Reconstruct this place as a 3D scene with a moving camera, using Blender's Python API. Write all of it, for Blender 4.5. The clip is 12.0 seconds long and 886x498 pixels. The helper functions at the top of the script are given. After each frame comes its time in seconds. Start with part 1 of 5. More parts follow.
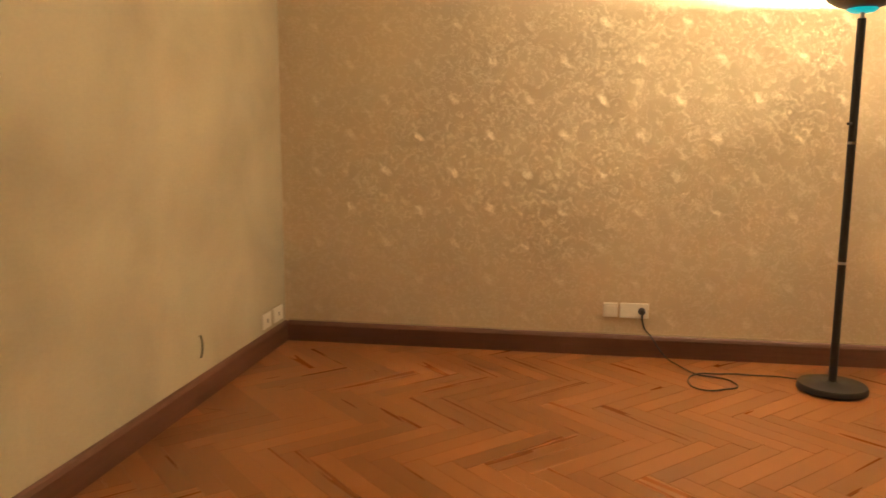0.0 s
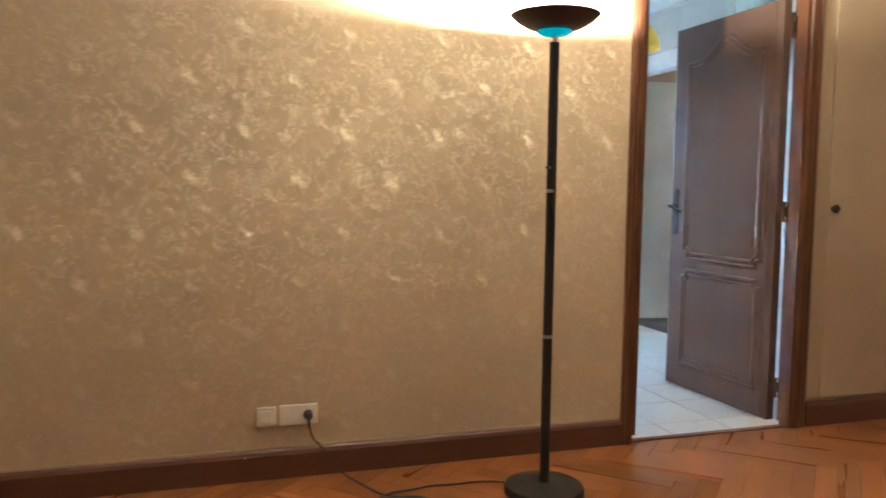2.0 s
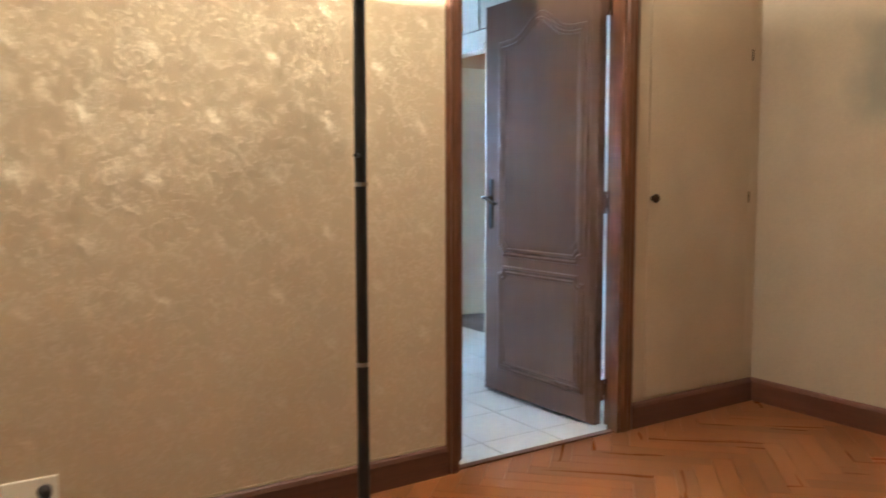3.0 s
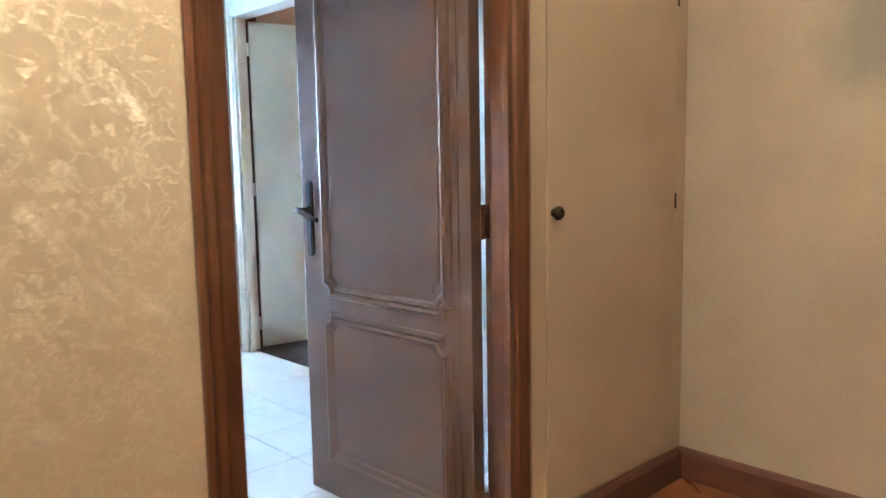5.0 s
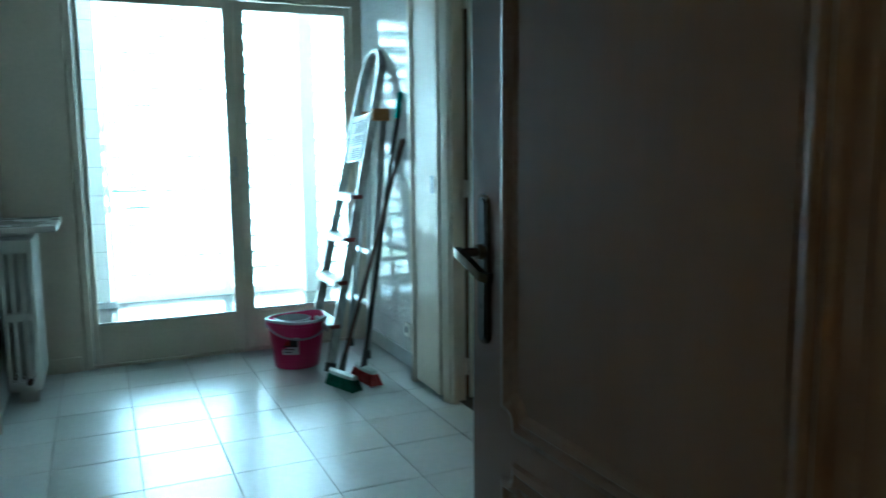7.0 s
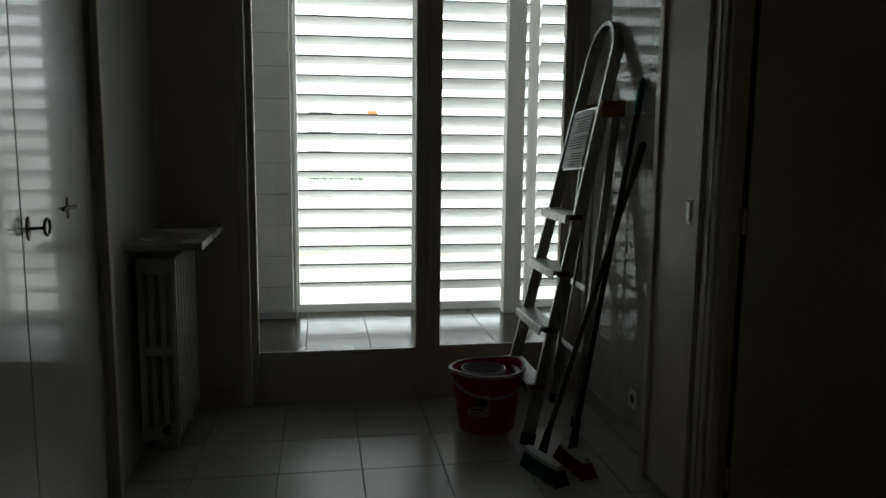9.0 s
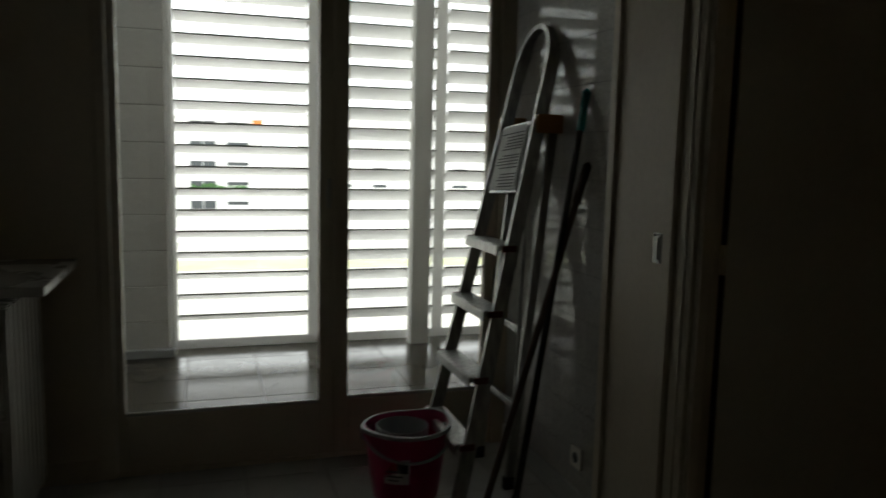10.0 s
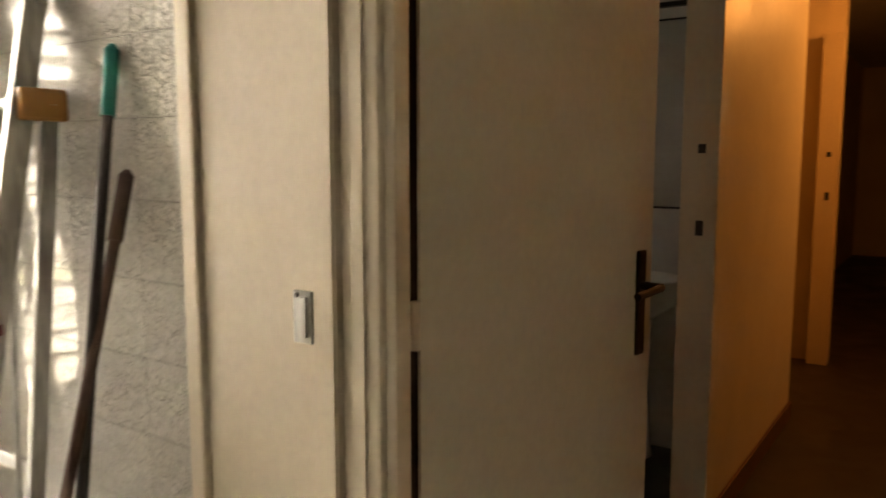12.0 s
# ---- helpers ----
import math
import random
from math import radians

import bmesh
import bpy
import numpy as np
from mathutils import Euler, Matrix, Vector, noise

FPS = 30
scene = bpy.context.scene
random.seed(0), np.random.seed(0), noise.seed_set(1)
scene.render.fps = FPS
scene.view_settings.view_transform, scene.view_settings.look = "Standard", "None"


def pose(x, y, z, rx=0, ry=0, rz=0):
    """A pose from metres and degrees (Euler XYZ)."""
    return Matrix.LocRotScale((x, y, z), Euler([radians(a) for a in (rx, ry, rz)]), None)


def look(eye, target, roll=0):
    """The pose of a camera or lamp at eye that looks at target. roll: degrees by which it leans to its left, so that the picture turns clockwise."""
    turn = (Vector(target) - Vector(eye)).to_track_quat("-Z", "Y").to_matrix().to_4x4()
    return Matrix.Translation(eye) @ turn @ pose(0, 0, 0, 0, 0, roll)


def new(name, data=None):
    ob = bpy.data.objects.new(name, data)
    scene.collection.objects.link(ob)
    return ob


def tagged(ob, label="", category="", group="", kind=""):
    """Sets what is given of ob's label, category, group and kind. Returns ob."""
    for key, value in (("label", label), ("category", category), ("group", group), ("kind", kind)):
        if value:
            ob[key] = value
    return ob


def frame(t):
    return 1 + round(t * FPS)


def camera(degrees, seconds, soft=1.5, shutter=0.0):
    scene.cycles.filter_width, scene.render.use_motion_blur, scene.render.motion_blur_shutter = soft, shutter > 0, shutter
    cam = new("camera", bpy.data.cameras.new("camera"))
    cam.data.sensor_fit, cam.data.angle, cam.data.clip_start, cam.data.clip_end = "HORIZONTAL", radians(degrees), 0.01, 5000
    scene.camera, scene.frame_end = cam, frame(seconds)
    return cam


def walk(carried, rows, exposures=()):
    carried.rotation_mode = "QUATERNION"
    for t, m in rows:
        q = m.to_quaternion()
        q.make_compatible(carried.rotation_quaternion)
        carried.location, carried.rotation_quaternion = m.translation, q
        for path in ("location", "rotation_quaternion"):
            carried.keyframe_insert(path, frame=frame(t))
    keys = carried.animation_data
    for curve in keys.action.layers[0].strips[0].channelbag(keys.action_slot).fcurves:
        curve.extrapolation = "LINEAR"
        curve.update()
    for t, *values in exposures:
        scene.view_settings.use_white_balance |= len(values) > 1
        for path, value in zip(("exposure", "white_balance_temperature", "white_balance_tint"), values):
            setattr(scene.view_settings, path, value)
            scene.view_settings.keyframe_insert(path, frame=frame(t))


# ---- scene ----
cam = camera(60.2, 12.0, shutter=0.4)
PATH = [
    (0, (1.52, -3.996, 1.128), (1.213, -2.041, 0.839), 0.3),
    (0.5, (1.5, -3.737, 1.135), (1.383, -1.76, 0.852), 0.8),
    (1, (1.463, -3.476, 1.109), (1.628, -1.496, 0.884), 0.9),
    (1.5, (1.513, -3.214, 1.091), (1.867, -1.254, 0.916), 1.3),
    (2, (1.545, -2.92, 1.107), (2.152, -1.021, 0.956), 0.8),
    (2.5, (1.591, -2.642, 1.104), (2.449, -0.843, 0.937), -0.5),
    (3, (1.748, -2.408, 1.112), (2.828, -0.733, 0.944), -0.1),
    (3.5, (1.93, -2.133, 1.133), (3.213, -0.604, 0.998), -0.1),
    (5.5, (2.904, -1.159, 1.226), (4.271, 0.277, 0.965), -0.8),
    (6, (3.149, -0.881, 1.213), (4.436, 0.626, 0.942), -0.2),
    (6.5, (3.344, -0.592, 1.225), (4.457, 1.048, 0.955), -1.3),
    (7, (3.547, -0.325, 1.221), (4.359, 1.485, 0.962), -0.6),
    (7.5, (3.715, -0.021, 1.258), (4.226, 1.895, 0.994), -0.7),
    (9.5, (3.806, 0.937, 1.288), (4.116, 2.893, 1.006), 0.6),
    (10, (3.806, 1.22, 1.3), (4.402, 3.113, 1.053), 1.3),
    (10.5, (3.778, 1.486, 1.299), (4.684, 3.251, 1.044), 1.2),
    (11, (3.799, 1.733, 1.284), (5.001, 3.308, 1.015), 1.1),
    (11.5, (3.966, 1.967, 1.294), (5.393, 3.342, 1.026), 1.2),
    (12, (4.15, 2.205, 1.3), (5.791, 3.325, 1.071), 0.0),
]
EXPOSURES = [
    (0.0, 4.55, 5900, 10), (1.0, 4.4, 5050, 10), (1.5, 4.17, 4800, 10), (2.0, 4.12, 4680, 9), (3.0, 4.25, 4560, 9), (3.5, 4.45, 4500, 8), (5.5, 4.65, 4450, 6), (6.0, 4.25, 4550, 2), (6.5, 3.25, 4550, -13),
    (7.0, 1.9, 4350, -22), (7.5, 0.3, 4400, -20), (9.3, -1.62, 6900, 5), (10.5, -1.72, 7100, 7), (11.0, -1.2, 7500, 9),
    (11.5, 0.5, 8500, 14), (12.0, 2.45, 9200, 18),
]
walk(cam, [(t, look(eye, target, roll)) for t, eye, target, roll in PATH], EXPOSURES)

# ---- world and lights ----
SKY = 0.36
world = bpy.data.worlds.new("overcast_sky")
scene.world = world
world.use_nodes = True
wn = world.node_tree
sky = wn.nodes.new("ShaderNodeTexSky")
sky.sky_type, sky.sun_disc, sky.sun_elevation, sky.sun_rotation = "NISHITA", False, radians(48), radians(150)
grey = wn.nodes.new("ShaderNodeMix")
grey.data_type, grey.inputs[0].default_value = "RGBA", 0.8
grey.inputs[7].default_value = (36.0, 38.4, 40.8, 1)
wn.links.new(sky.outputs[0], grey.inputs[6])
wn.links.new(grey.outputs[2], wn.nodes["Background"].inputs[0])
wn.nodes["Background"].inputs[1].default_value = SKY


def light(name, kind, energy, colour, place, target=None, **more):
    data = bpy.data.lights.new(name, kind)
    data.energy, data.color = energy, colour
    for key, value in more.items():
        if key == "radius":
            data.shadow_soft_size = value
        if key == "angle":
            data.angle = value
    ob = new(name, data)
    ob.matrix_world = look(place, target) if target else Matrix.Translation(place)
    return ob


light("sun", "SUN", 1.45, (1, 0.96, 0.9), (10, 40, 60), (0, 0, 0), angle=radians(15))
light("uplighter_bulb", "POINT", 20, (1, 0.74, 0.41), (2.748, -0.42, 1.708), radius=0.02)
light("corridor_bulb", "POINT", 4.6, (1, 0.43, 0.12), (8.75, 2.2, 2.2), radius=0.06)


# ---- materials ----
def nodes_of(name):
    m = bpy.data.materials.new(name)
    m.use_nodes = True
    return m, m.node_tree, m.node_tree.nodes["Principled BSDF"]


def add(tree, kind, **values):
    n = tree.nodes.new("ShaderNode" + kind)
    for key, value in values.items():
        n.inputs[key.replace("_", " ")].default_value = value
    return n


def coords(tree, scale=(1, 1, 1), vary=True, turn=(0, 0, 0)):
    """Object coordinates in metres, moved by the object's random number so that repeats differ."""
    tc = add(tree, "TexCoord")
    mp = add(tree, "Mapping", Scale=scale, Rotation=turn)
    tree.links.new(tc.outputs["Object"], mp.inputs["Vector"])
    if vary:
        info = add(tree, "ObjectInfo")
        times = add(tree, "Math")
        times.operation = "MULTIPLY"
        times.inputs[1].default_value = 37.0
        tree.links.new(info.outputs["Random"], times.inputs[0])
        tree.links.new(times.outputs[0], mp.inputs["Location"])
    return mp.outputs[0]


def ramp(tree, source, low, high, a, b):
    r = add(tree, "MapRange", From_Min=low, From_Max=high, To_Min=a, To_Max=b)
    tree.links.new(source, r.inputs["Value"])
    return r.outputs[0]


def mixed(tree, fac, a, b, blend="MIX"):
    m = tree.nodes.new("ShaderNodeMix")
    m.data_type, m.blend_type = "RGBA", blend
    for slot, v in ((0, fac), (6, a), (7, b)):
        if isinstance(v, (int, float)):
            m.inputs[slot].default_value = v
        elif isinstance(v, tuple):
            m.inputs[slot].default_value = (*v, 1) if len(v) == 3 else v
        else:
            tree.links.new(v, m.inputs[slot])
    return m.outputs[2]


def noise_tex(tree, vec, scale, detail=4.0, distortion=0.0):
    n = add(tree, "TexNoise", Scale=scale, Detail=detail, Distortion=distortion)
    tree.links.new(vec, n.inputs["Vector"])
    return n.outputs["Fac"]


def relief(tree, bsdf, height, strength, distance):
    b = add(tree, "Bump", Strength=strength, Distance=distance)
    tree.links.new(height, b.inputs["Height"])
    tree.links.new(b.outputs[0], bsdf.inputs["Normal"])


def soft_box(tree, lo, hi, soft, depth):
    """A mask that fades out round a box of the wall, with uneven edges: the ghost of something that hung there."""
    tc = add(tree, "TexCoord")
    wob = add(tree, "TexNoise", Scale=5.0, Detail=3.0)
    tree.links.new(tc.outputs["Object"], wob.inputs["Vector"])
    vec = mixed(tree, 0.1, tc.outputs["Object"], wob.outputs["Color"], "LINEAR_LIGHT")
    xyz = add(tree, "SeparateXYZ")
    tree.links.new(vec, xyz.inputs[0])
    total = None
    for k in range(3):
        for edge, way in ((lo[k], 1), (hi[k], -1)):
            r = ramp(tree, xyz.outputs[k], edge - way * soft / 2, edge + way * soft / 2, 0, 1)
            if total is None:
                total = r
            else:
                m = add(tree, "Math")
                m.operation = "MULTIPLY"
                tree.links.new(total, m.inputs[0])
                tree.links.new(r, m.inputs[1])
                total = m.outputs[0]
    m = add(tree, "Math")
    m.operation = "MULTIPLY"
    m.inputs[1].default_value = depth
    tree.links.new(total, m.inputs[0])
    return m.outputs[0]


def surface(name, a, b, rough=0.5, grain=60.0, patch=3.0, bump=0.15, metal=0.0, spread=0.12, stretch=(1, 1, 1), random_tone=0.0, coat=0.0, spec=0.5, ghosts=()):
    """A painted, wooden or metal surface with patches, grain and a little relief."""
    m, t, p = nodes_of(name)
    vec = coords(t, stretch)
    big = noise_tex(t, vec, patch, 3.0, 0.4)
    fine = noise_tex(t, vec, grain, 5.0)
    c = mixed(t, ramp(t, big, 0.35, 0.65, 0, 1), a, b)
    dark = ramp(t, fine, 0.3, 0.7, 0.96, 1.03)
    c = mixed(t, 1.0, c, dark, "MULTIPLY")
    for lo, hi, depth in ghosts:
        c = mixed(t, soft_box(t, lo, hi, 0.14, depth), c, (0.27, 0.255, 0.21))
    if random_tone:
        info = add(t, "ObjectInfo")
        c = mixed(t, 1.0, c, ramp(t, info.outputs["Random"], 0, 1, 1 - random_tone, 1 + random_tone), "MULTIPLY")
    t.links.new(c, p.inputs["Base Color"])
    t.links.new(ramp(t, big, 0.3, 0.7, rough - spread / 2, rough + spread), p.inputs["Roughness"])
    p.inputs["Metallic"].default_value = metal
    p.inputs["Coat Weight"].default_value = coat
    p.inputs["Specular IOR Level"].default_value = spec
    if bump:
        relief(t, p, fine, bump, 0.002)
    return m


def wood(name, light_tone, dark_tone, rough, axis, scale=1.0, tone=0.0, coat=0.0, island=False, bump=0.12, spec=0.5, detail=6.0):
    """Wood whose grain runs along the axis (0, 1 or 2)."""
    m, t, p = nodes_of(name)
    stretch = [22 * scale] * 3
    stretch[axis] = 1.6 * scale
    vec = coords(t, stretch)
    rings = noise_tex(t, vec, 1.0, detail, 1.2)
    pores = noise_tex(t, vec, 7.0, 3.0)
    c = mixed(t, ramp(t, rings, 0.3, 0.7, 0, 1), dark_tone, light_tone)
    if bump:
        c = mixed(t, 1.0, c, ramp(t, pores, 0.3, 0.7, 0.92, 1.05), "MULTIPLY")
    if tone:
        source = add(t, "NewGeometry").outputs["Random Per Island"] if island else add(t, "ObjectInfo").outputs["Random"]
        c = mixed(t, 1.0, c, ramp(t, source, 0, 1, 1 - tone, 1 + tone), "MULTIPLY")
    t.links.new(c, p.inputs["Base Color"])
    t.links.new(ramp(t, rings, 0.2, 0.8, rough - 0.015, rough + 0.025), p.inputs["Roughness"])
    p.inputs["Coat Weight"].default_value = coat
    p.inputs["Coat Roughness"].default_value = 0.15
    p.inputs["Specular IOR Level"].default_value = spec
    if bump:
        relief(t, p, pores, bump, 0.001)
    return m


def math_node(tree, how, a, b):
    n = add(tree, "Math")
    n.operation = how
    for slot, v in enumerate((a, b)):
        if isinstance(v, (int, float)):
            n.inputs[slot].default_value = v
        else:
            tree.links.new(v, n.inputs[slot])
    return n.outputs[0]


def wallpaper(name, base, worn, sheen):
    """Beige vinyl wallpaper with a half-drop satin print of sprigs and fine tendrils, combed level so that its sheen spreads up and down, and faint furniture ghosts."""
    m, t, p = nodes_of(name)
    vec = coords(t, (1, 1, 1), vary=False)
    warp = add(t, "TexNoise", Scale=30.0, Detail=3.0)
    t.links.new(vec, warp.inputs["Vector"])
    bent = mixed(t, 0.03, vec, warp.outputs["Color"], "LINEAR_LIGHT")
    axes = add(t, "SeparateXYZ")
    t.links.new(bent, axes.inputs[0])
    flat = add(t, "CombineXYZ")
    t.links.new(axes.outputs[0], flat.inputs[0])
    t.links.new(axes.outputs[2], flat.inputs[1])
    masks = []
    for shift, tilt, stretch, reach in (((0.0, 0.0, 0), 25, 2.0, 0.17), ((0.35, 0.12, 0), -50, 3.2, 0.13), ((0.12, 0.42, 0), 80, 3.6, 0.13), ((0.55, 0.6, 0), 10, 3.0, 0.12)):
        lattice_map = add(t, "Mapping", Location=shift, Rotation=(0, 0, radians(45)), Scale=(3.75, 3.75, 1))
        t.links.new(flat.outputs[0], lattice_map.inputs["Vector"])
        cell = add(t, "TexVoronoi", Scale=1.0, Randomness=0.06)
        cell.voronoi_dimensions = "2D"
        t.links.new(lattice_map.outputs[0], cell.inputs["Vector"])
        away = t.nodes.new("ShaderNodeVectorMath")
        away.operation = "SUBTRACT"
        t.links.new(lattice_map.outputs[0], away.inputs[0])
        t.links.new(cell.outputs["Position"], away.inputs[1])
        sprig = add(t, "Mapping", Rotation=(0, 0, radians(tilt - 45)), Scale=(1, stretch, 0))
        sprig.vector_type = "VECTOR"
        t.links.new(away.outputs[0], sprig.inputs["Vector"])
        size = t.nodes.new("ShaderNodeVectorMath")
        size.operation = "LENGTH"
        t.links.new(sprig.outputs[0], size.inputs[0])
        masks.append(ramp(t, size.outputs["Value"], reach * 0.3, reach, 1.0, 0))
    top = masks[0]
    for other in masks[1:]:
        top = math_node(t, "MAXIMUM", top, math_node(t, "MULTIPLY", other, 0.55))
    # tendrils: thin lines where a bent noise crosses its middle
    vine = noise_tex(t, bent, 13.0, 2.0, 1.6)
    line = ramp(t, math_node(t, "ABSOLUTE", math_node(t, "SUBTRACT", vine, 0.5), 0), 0.0, 0.05, 0.62, 0)
    top = math_node(t, "MAXIMUM", top, line)
    fray = ramp(t, noise_tex(t, vec, 110.0, 3.0), 0.36, 0.6, 0.25, 1)
    mask = math_node(t, "MULTIPLY", top, fray)
    patch = noise_tex(t, vec, 1.1, 3.0, 0.5)
    c = mixed(t, ramp(t, patch, 0.42, 0.72, 0, 1), base, worn)
    c = mixed(t, soft_box(t, (0.75, -1, 1.12), (1.75, 1, 1.95), 0.25, 0.3), c, (0.36, 0.29, 0.235))
    c = mixed(t, ramp(t, mask, 0, 1, 0, 0.12), c, (0.73, 0.62, 0.46))
    t.links.new(c, p.inputs["Base Color"])
    p.inputs["Roughness"].default_value = 0.62
    # the pressed facets of the satin ink lean upwards and are combed level
    ink = add(t, "BsdfAnisotropic", Color=(0.95, 0.86, 0.70, 1), Roughness=0.3, Anisotropy=0.85)
    comb = add(t, "CombineXYZ", Z=1.0)
    t.links.new(comb.outputs[0], ink.inputs["Tangent"])
    facet = add(t, "CombineXYZ", Y=-0.87, Z=0.5)
    t.links.new(facet.outputs[0], ink.inputs["Normal"])
    both = add(t, "MixShader")
    t.links.new(ramp(t, mask, 0, 1, 0.0, sheen), both.inputs[0])
    t.links.new(p.outputs[0], both.inputs[1])
    t.links.new(ink.outputs[0], both.inputs[2])
    t.links.new(both.outputs[0], t.nodes["Material Output"].inputs[0])
    return m


def relief_tile(name, base, rough):
    """Glazed wall tile with a pressed floral relief."""
    m, t, p = nodes_of(name)
    vec = coords(t, (1, 1, 1), vary=False)
    warp = add(t, "TexNoise", Scale=14.0, Detail=3.0)
    t.links.new(vec, warp.inputs["Vector"])
    bent = mixed(t, 0.06, vec, warp.outputs["Color"], "LINEAR_LIGHT")
    vor = add(t, "TexVoronoi", Scale=42.0)
    vor.feature = "SMOOTH_F1"
    t.links.new(bent, vor.inputs["Vector"])
    fine = noise_tex(t, bent, 85.0, 4.0, 1.5)
    total = add(t, "Math")
    total.operation = "ADD"
    t.links.new(vor.outputs["Distance"], total.inputs[0])
    t.links.new(fine, total.inputs[1])
    info = add(t, "ObjectInfo")
    c = mixed(t, ramp(t, fine, 0.35, 0.7, 0, 1), tuple(v * 0.8 for v in base), base)
    c = mixed(t, 1.0, c, ramp(t, info.outputs["Random"], 0, 1, 0.93, 1.04), "MULTIPLY")
    t.links.new(c, p.inputs["Base Color"])
    p.inputs["Roughness"].default_value = rough
    p.inputs["Coat Weight"].default_value = 0.3
    relief(t, p, total.outputs[0], 1.0, 0.011)
    return m


def glass(name, tint=(1, 1, 1), rough=0.0):
    m, t, p = nodes_of(name)
    p.inputs["Base Color"].default_value = (*tint, 1)
    p.inputs["Transmission Weight"].default_value = 1
    p.inputs["Roughness"].default_value = rough
    p.inputs["IOR"].default_value = 1.45
    return m


def glowing(name, colour, strength):
    m, t, p = nodes_of(name)
    p.inputs["Base Color"].default_value = (*colour, 1)
    p.inputs["Emission Color"].default_value = (*colour, 1)
    p.inputs["Emission Strength"].default_value = strength
    return m


PAPER = wallpaper("wallpaper", (0.60, 0.475, 0.305), (0.55, 0.43, 0.275), 0.23)
PLASTER = surface("cream_plaster", (0.52, 0.41, 0.275), (0.47, 0.365, 0.24), 0.6, 90, 2.2, 0.04)
WEST = surface("stained_cream_plaster", (0.54, 0.47, 0.325), (0.43, 0.37, 0.255), 0.6, 70, 1.6, 0.05, ghosts=(((-1, -2.6, 0.9), (1, -1.3, 1.6), 0.12), ((-1, -1.75, 0.15), (1, -1.35, 0.55), 0.2)))
EAST = surface("grey_stained_plaster", (0.48, 0.395, 0.285), (0.44, 0.36, 0.255), 0.6, 90, 2.2, 0.04, ghosts=(((5, -1.5, 1.42), (6, -0.5, 1.85), 0.85),))
CEIL = surface("ceiling_paint", (0.72, 0.69, 0.63), (0.68, 0.65, 0.59), 0.8, 60, 1.5, 0.1)
UTILITY_CEIL = surface("aged_white_ceiling", (0.60, 0.60, 0.57), (0.55, 0.55, 0.52), 0.8, 60, 1.5, 0.1)
WHITE = surface("white_paint", (0.64, 0.64, 0.61), (0.59, 0.59, 0.55), 0.42, 50, 2.0, 0.08)
CREAM = surface("cream_paint", (0.69, 0.61, 0.48), (0.64, 0.56, 0.44), 0.4, 50, 2.0, 0.08)
DOORPAINT = surface("cream_door_paint", (0.67, 0.63, 0.51), (0.64, 0.60, 0.485), 0.45, 50, 2.0, 0.05)
GLOSS = surface("gloss_white", (0.62, 0.62, 0.58), (0.58, 0.58, 0.54), 0.18, 40, 2.5, 0.03, spread=0.05, coat=0.3)
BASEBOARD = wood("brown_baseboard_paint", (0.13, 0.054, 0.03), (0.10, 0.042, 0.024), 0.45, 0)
BASEBOARD_Y = wood("brown_baseboard_paint_side", (0.15, 0.06, 0.035), (0.11, 0.045, 0.026), 0.45, 1)
CASING = wood("red_casing_wood", (0.155, 0.062, 0.024), (0.105, 0.039, 0.015), 0.38, 2, coat=0.1)
DOORWOOD = wood("walnut_door", (0.131, 0.077, 0.051), (0.124, 0.072, 0.047), 0.42, 2, bump=0.0, spec=0.25, detail=2.0)
PARQUET = wood("parquet_oak", (0.225, 0.083, 0.021), (0.217, 0.079, 0.020), 0.28, 0, scale=0.5, tone=0.24, bump=0.0, spec=0.4, detail=2.0)
PARQUET_FAR = wood("parquet_oak_rest", (0.225, 0.083, 0.021), (0.217, 0.079, 0.020), 0.28, 0, scale=0.5, tone=0.24, bump=0.0, spec=0.4, detail=2.0, island=True)
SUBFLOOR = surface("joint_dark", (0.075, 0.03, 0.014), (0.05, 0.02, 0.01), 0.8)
TILE = surface("pale_floor_tile", (0.53, 0.53, 0.50), (0.51, 0.51, 0.48), 0.28, 35, 4.0, 0.0, spread=0.01, random_tone=0.02)
BALCONY_TILE = surface("balcony_tile", (0.095, 0.086, 0.068), (0.075, 0.068, 0.054), 0.15, 35, 3.0, 0.05, spread=0.08, random_tone=0.06, spec=0.22)
BALCONY_WALL = surface("weathered_balcony_paint", (0.48, 0.47, 0.44), (0.42, 0.41, 0.38), 0.8, 30, 1.5, 0.1)
GROUT = surface("grout", (0.30, 0.29, 0.27), (0.24, 0.23, 0.21), 0.85)
WALLGROUT = surface("aged_grout", (0.42, 0.41, 0.36), (0.36, 0.35, 0.31), 0.85)
WALLTILE = relief_tile("relief_wall_tile", (0.74, 0.72, 0.65), 0.16)
PLAINTILE = surface("white_wall_tile", (0.72, 0.72, 0.7), (0.68, 0.68, 0.66), 0.2, 40, 3.0, 0.03, random_tone=0.03)
BLACK = surface("black_metal", (0.018, 0.016, 0.015), (0.026, 0.022, 0.02), 0.38, 80, 6.0, 0.05, spec=0.4)
BOWL = surface("dark_bronze_bowl", (0.035, 0.02, 0.018), (0.05, 0.028, 0.025), 0.3, 80, 6.0, 0.05)
TEAL = glowing("teal_glass_ring", (0.02, 0.55, 0.55), 0.03)
STEEL = surface("steel", (0.62, 0.6, 0.56), (0.5, 0.48, 0.45), 0.3, 80, 8.0, 0.05, metal=1.0)
BRONZE = surface("dull_brown_bronze", (0.12, 0.058, 0.032), (0.09, 0.044, 0.024), 0.5, 80, 20.0, 0.1)
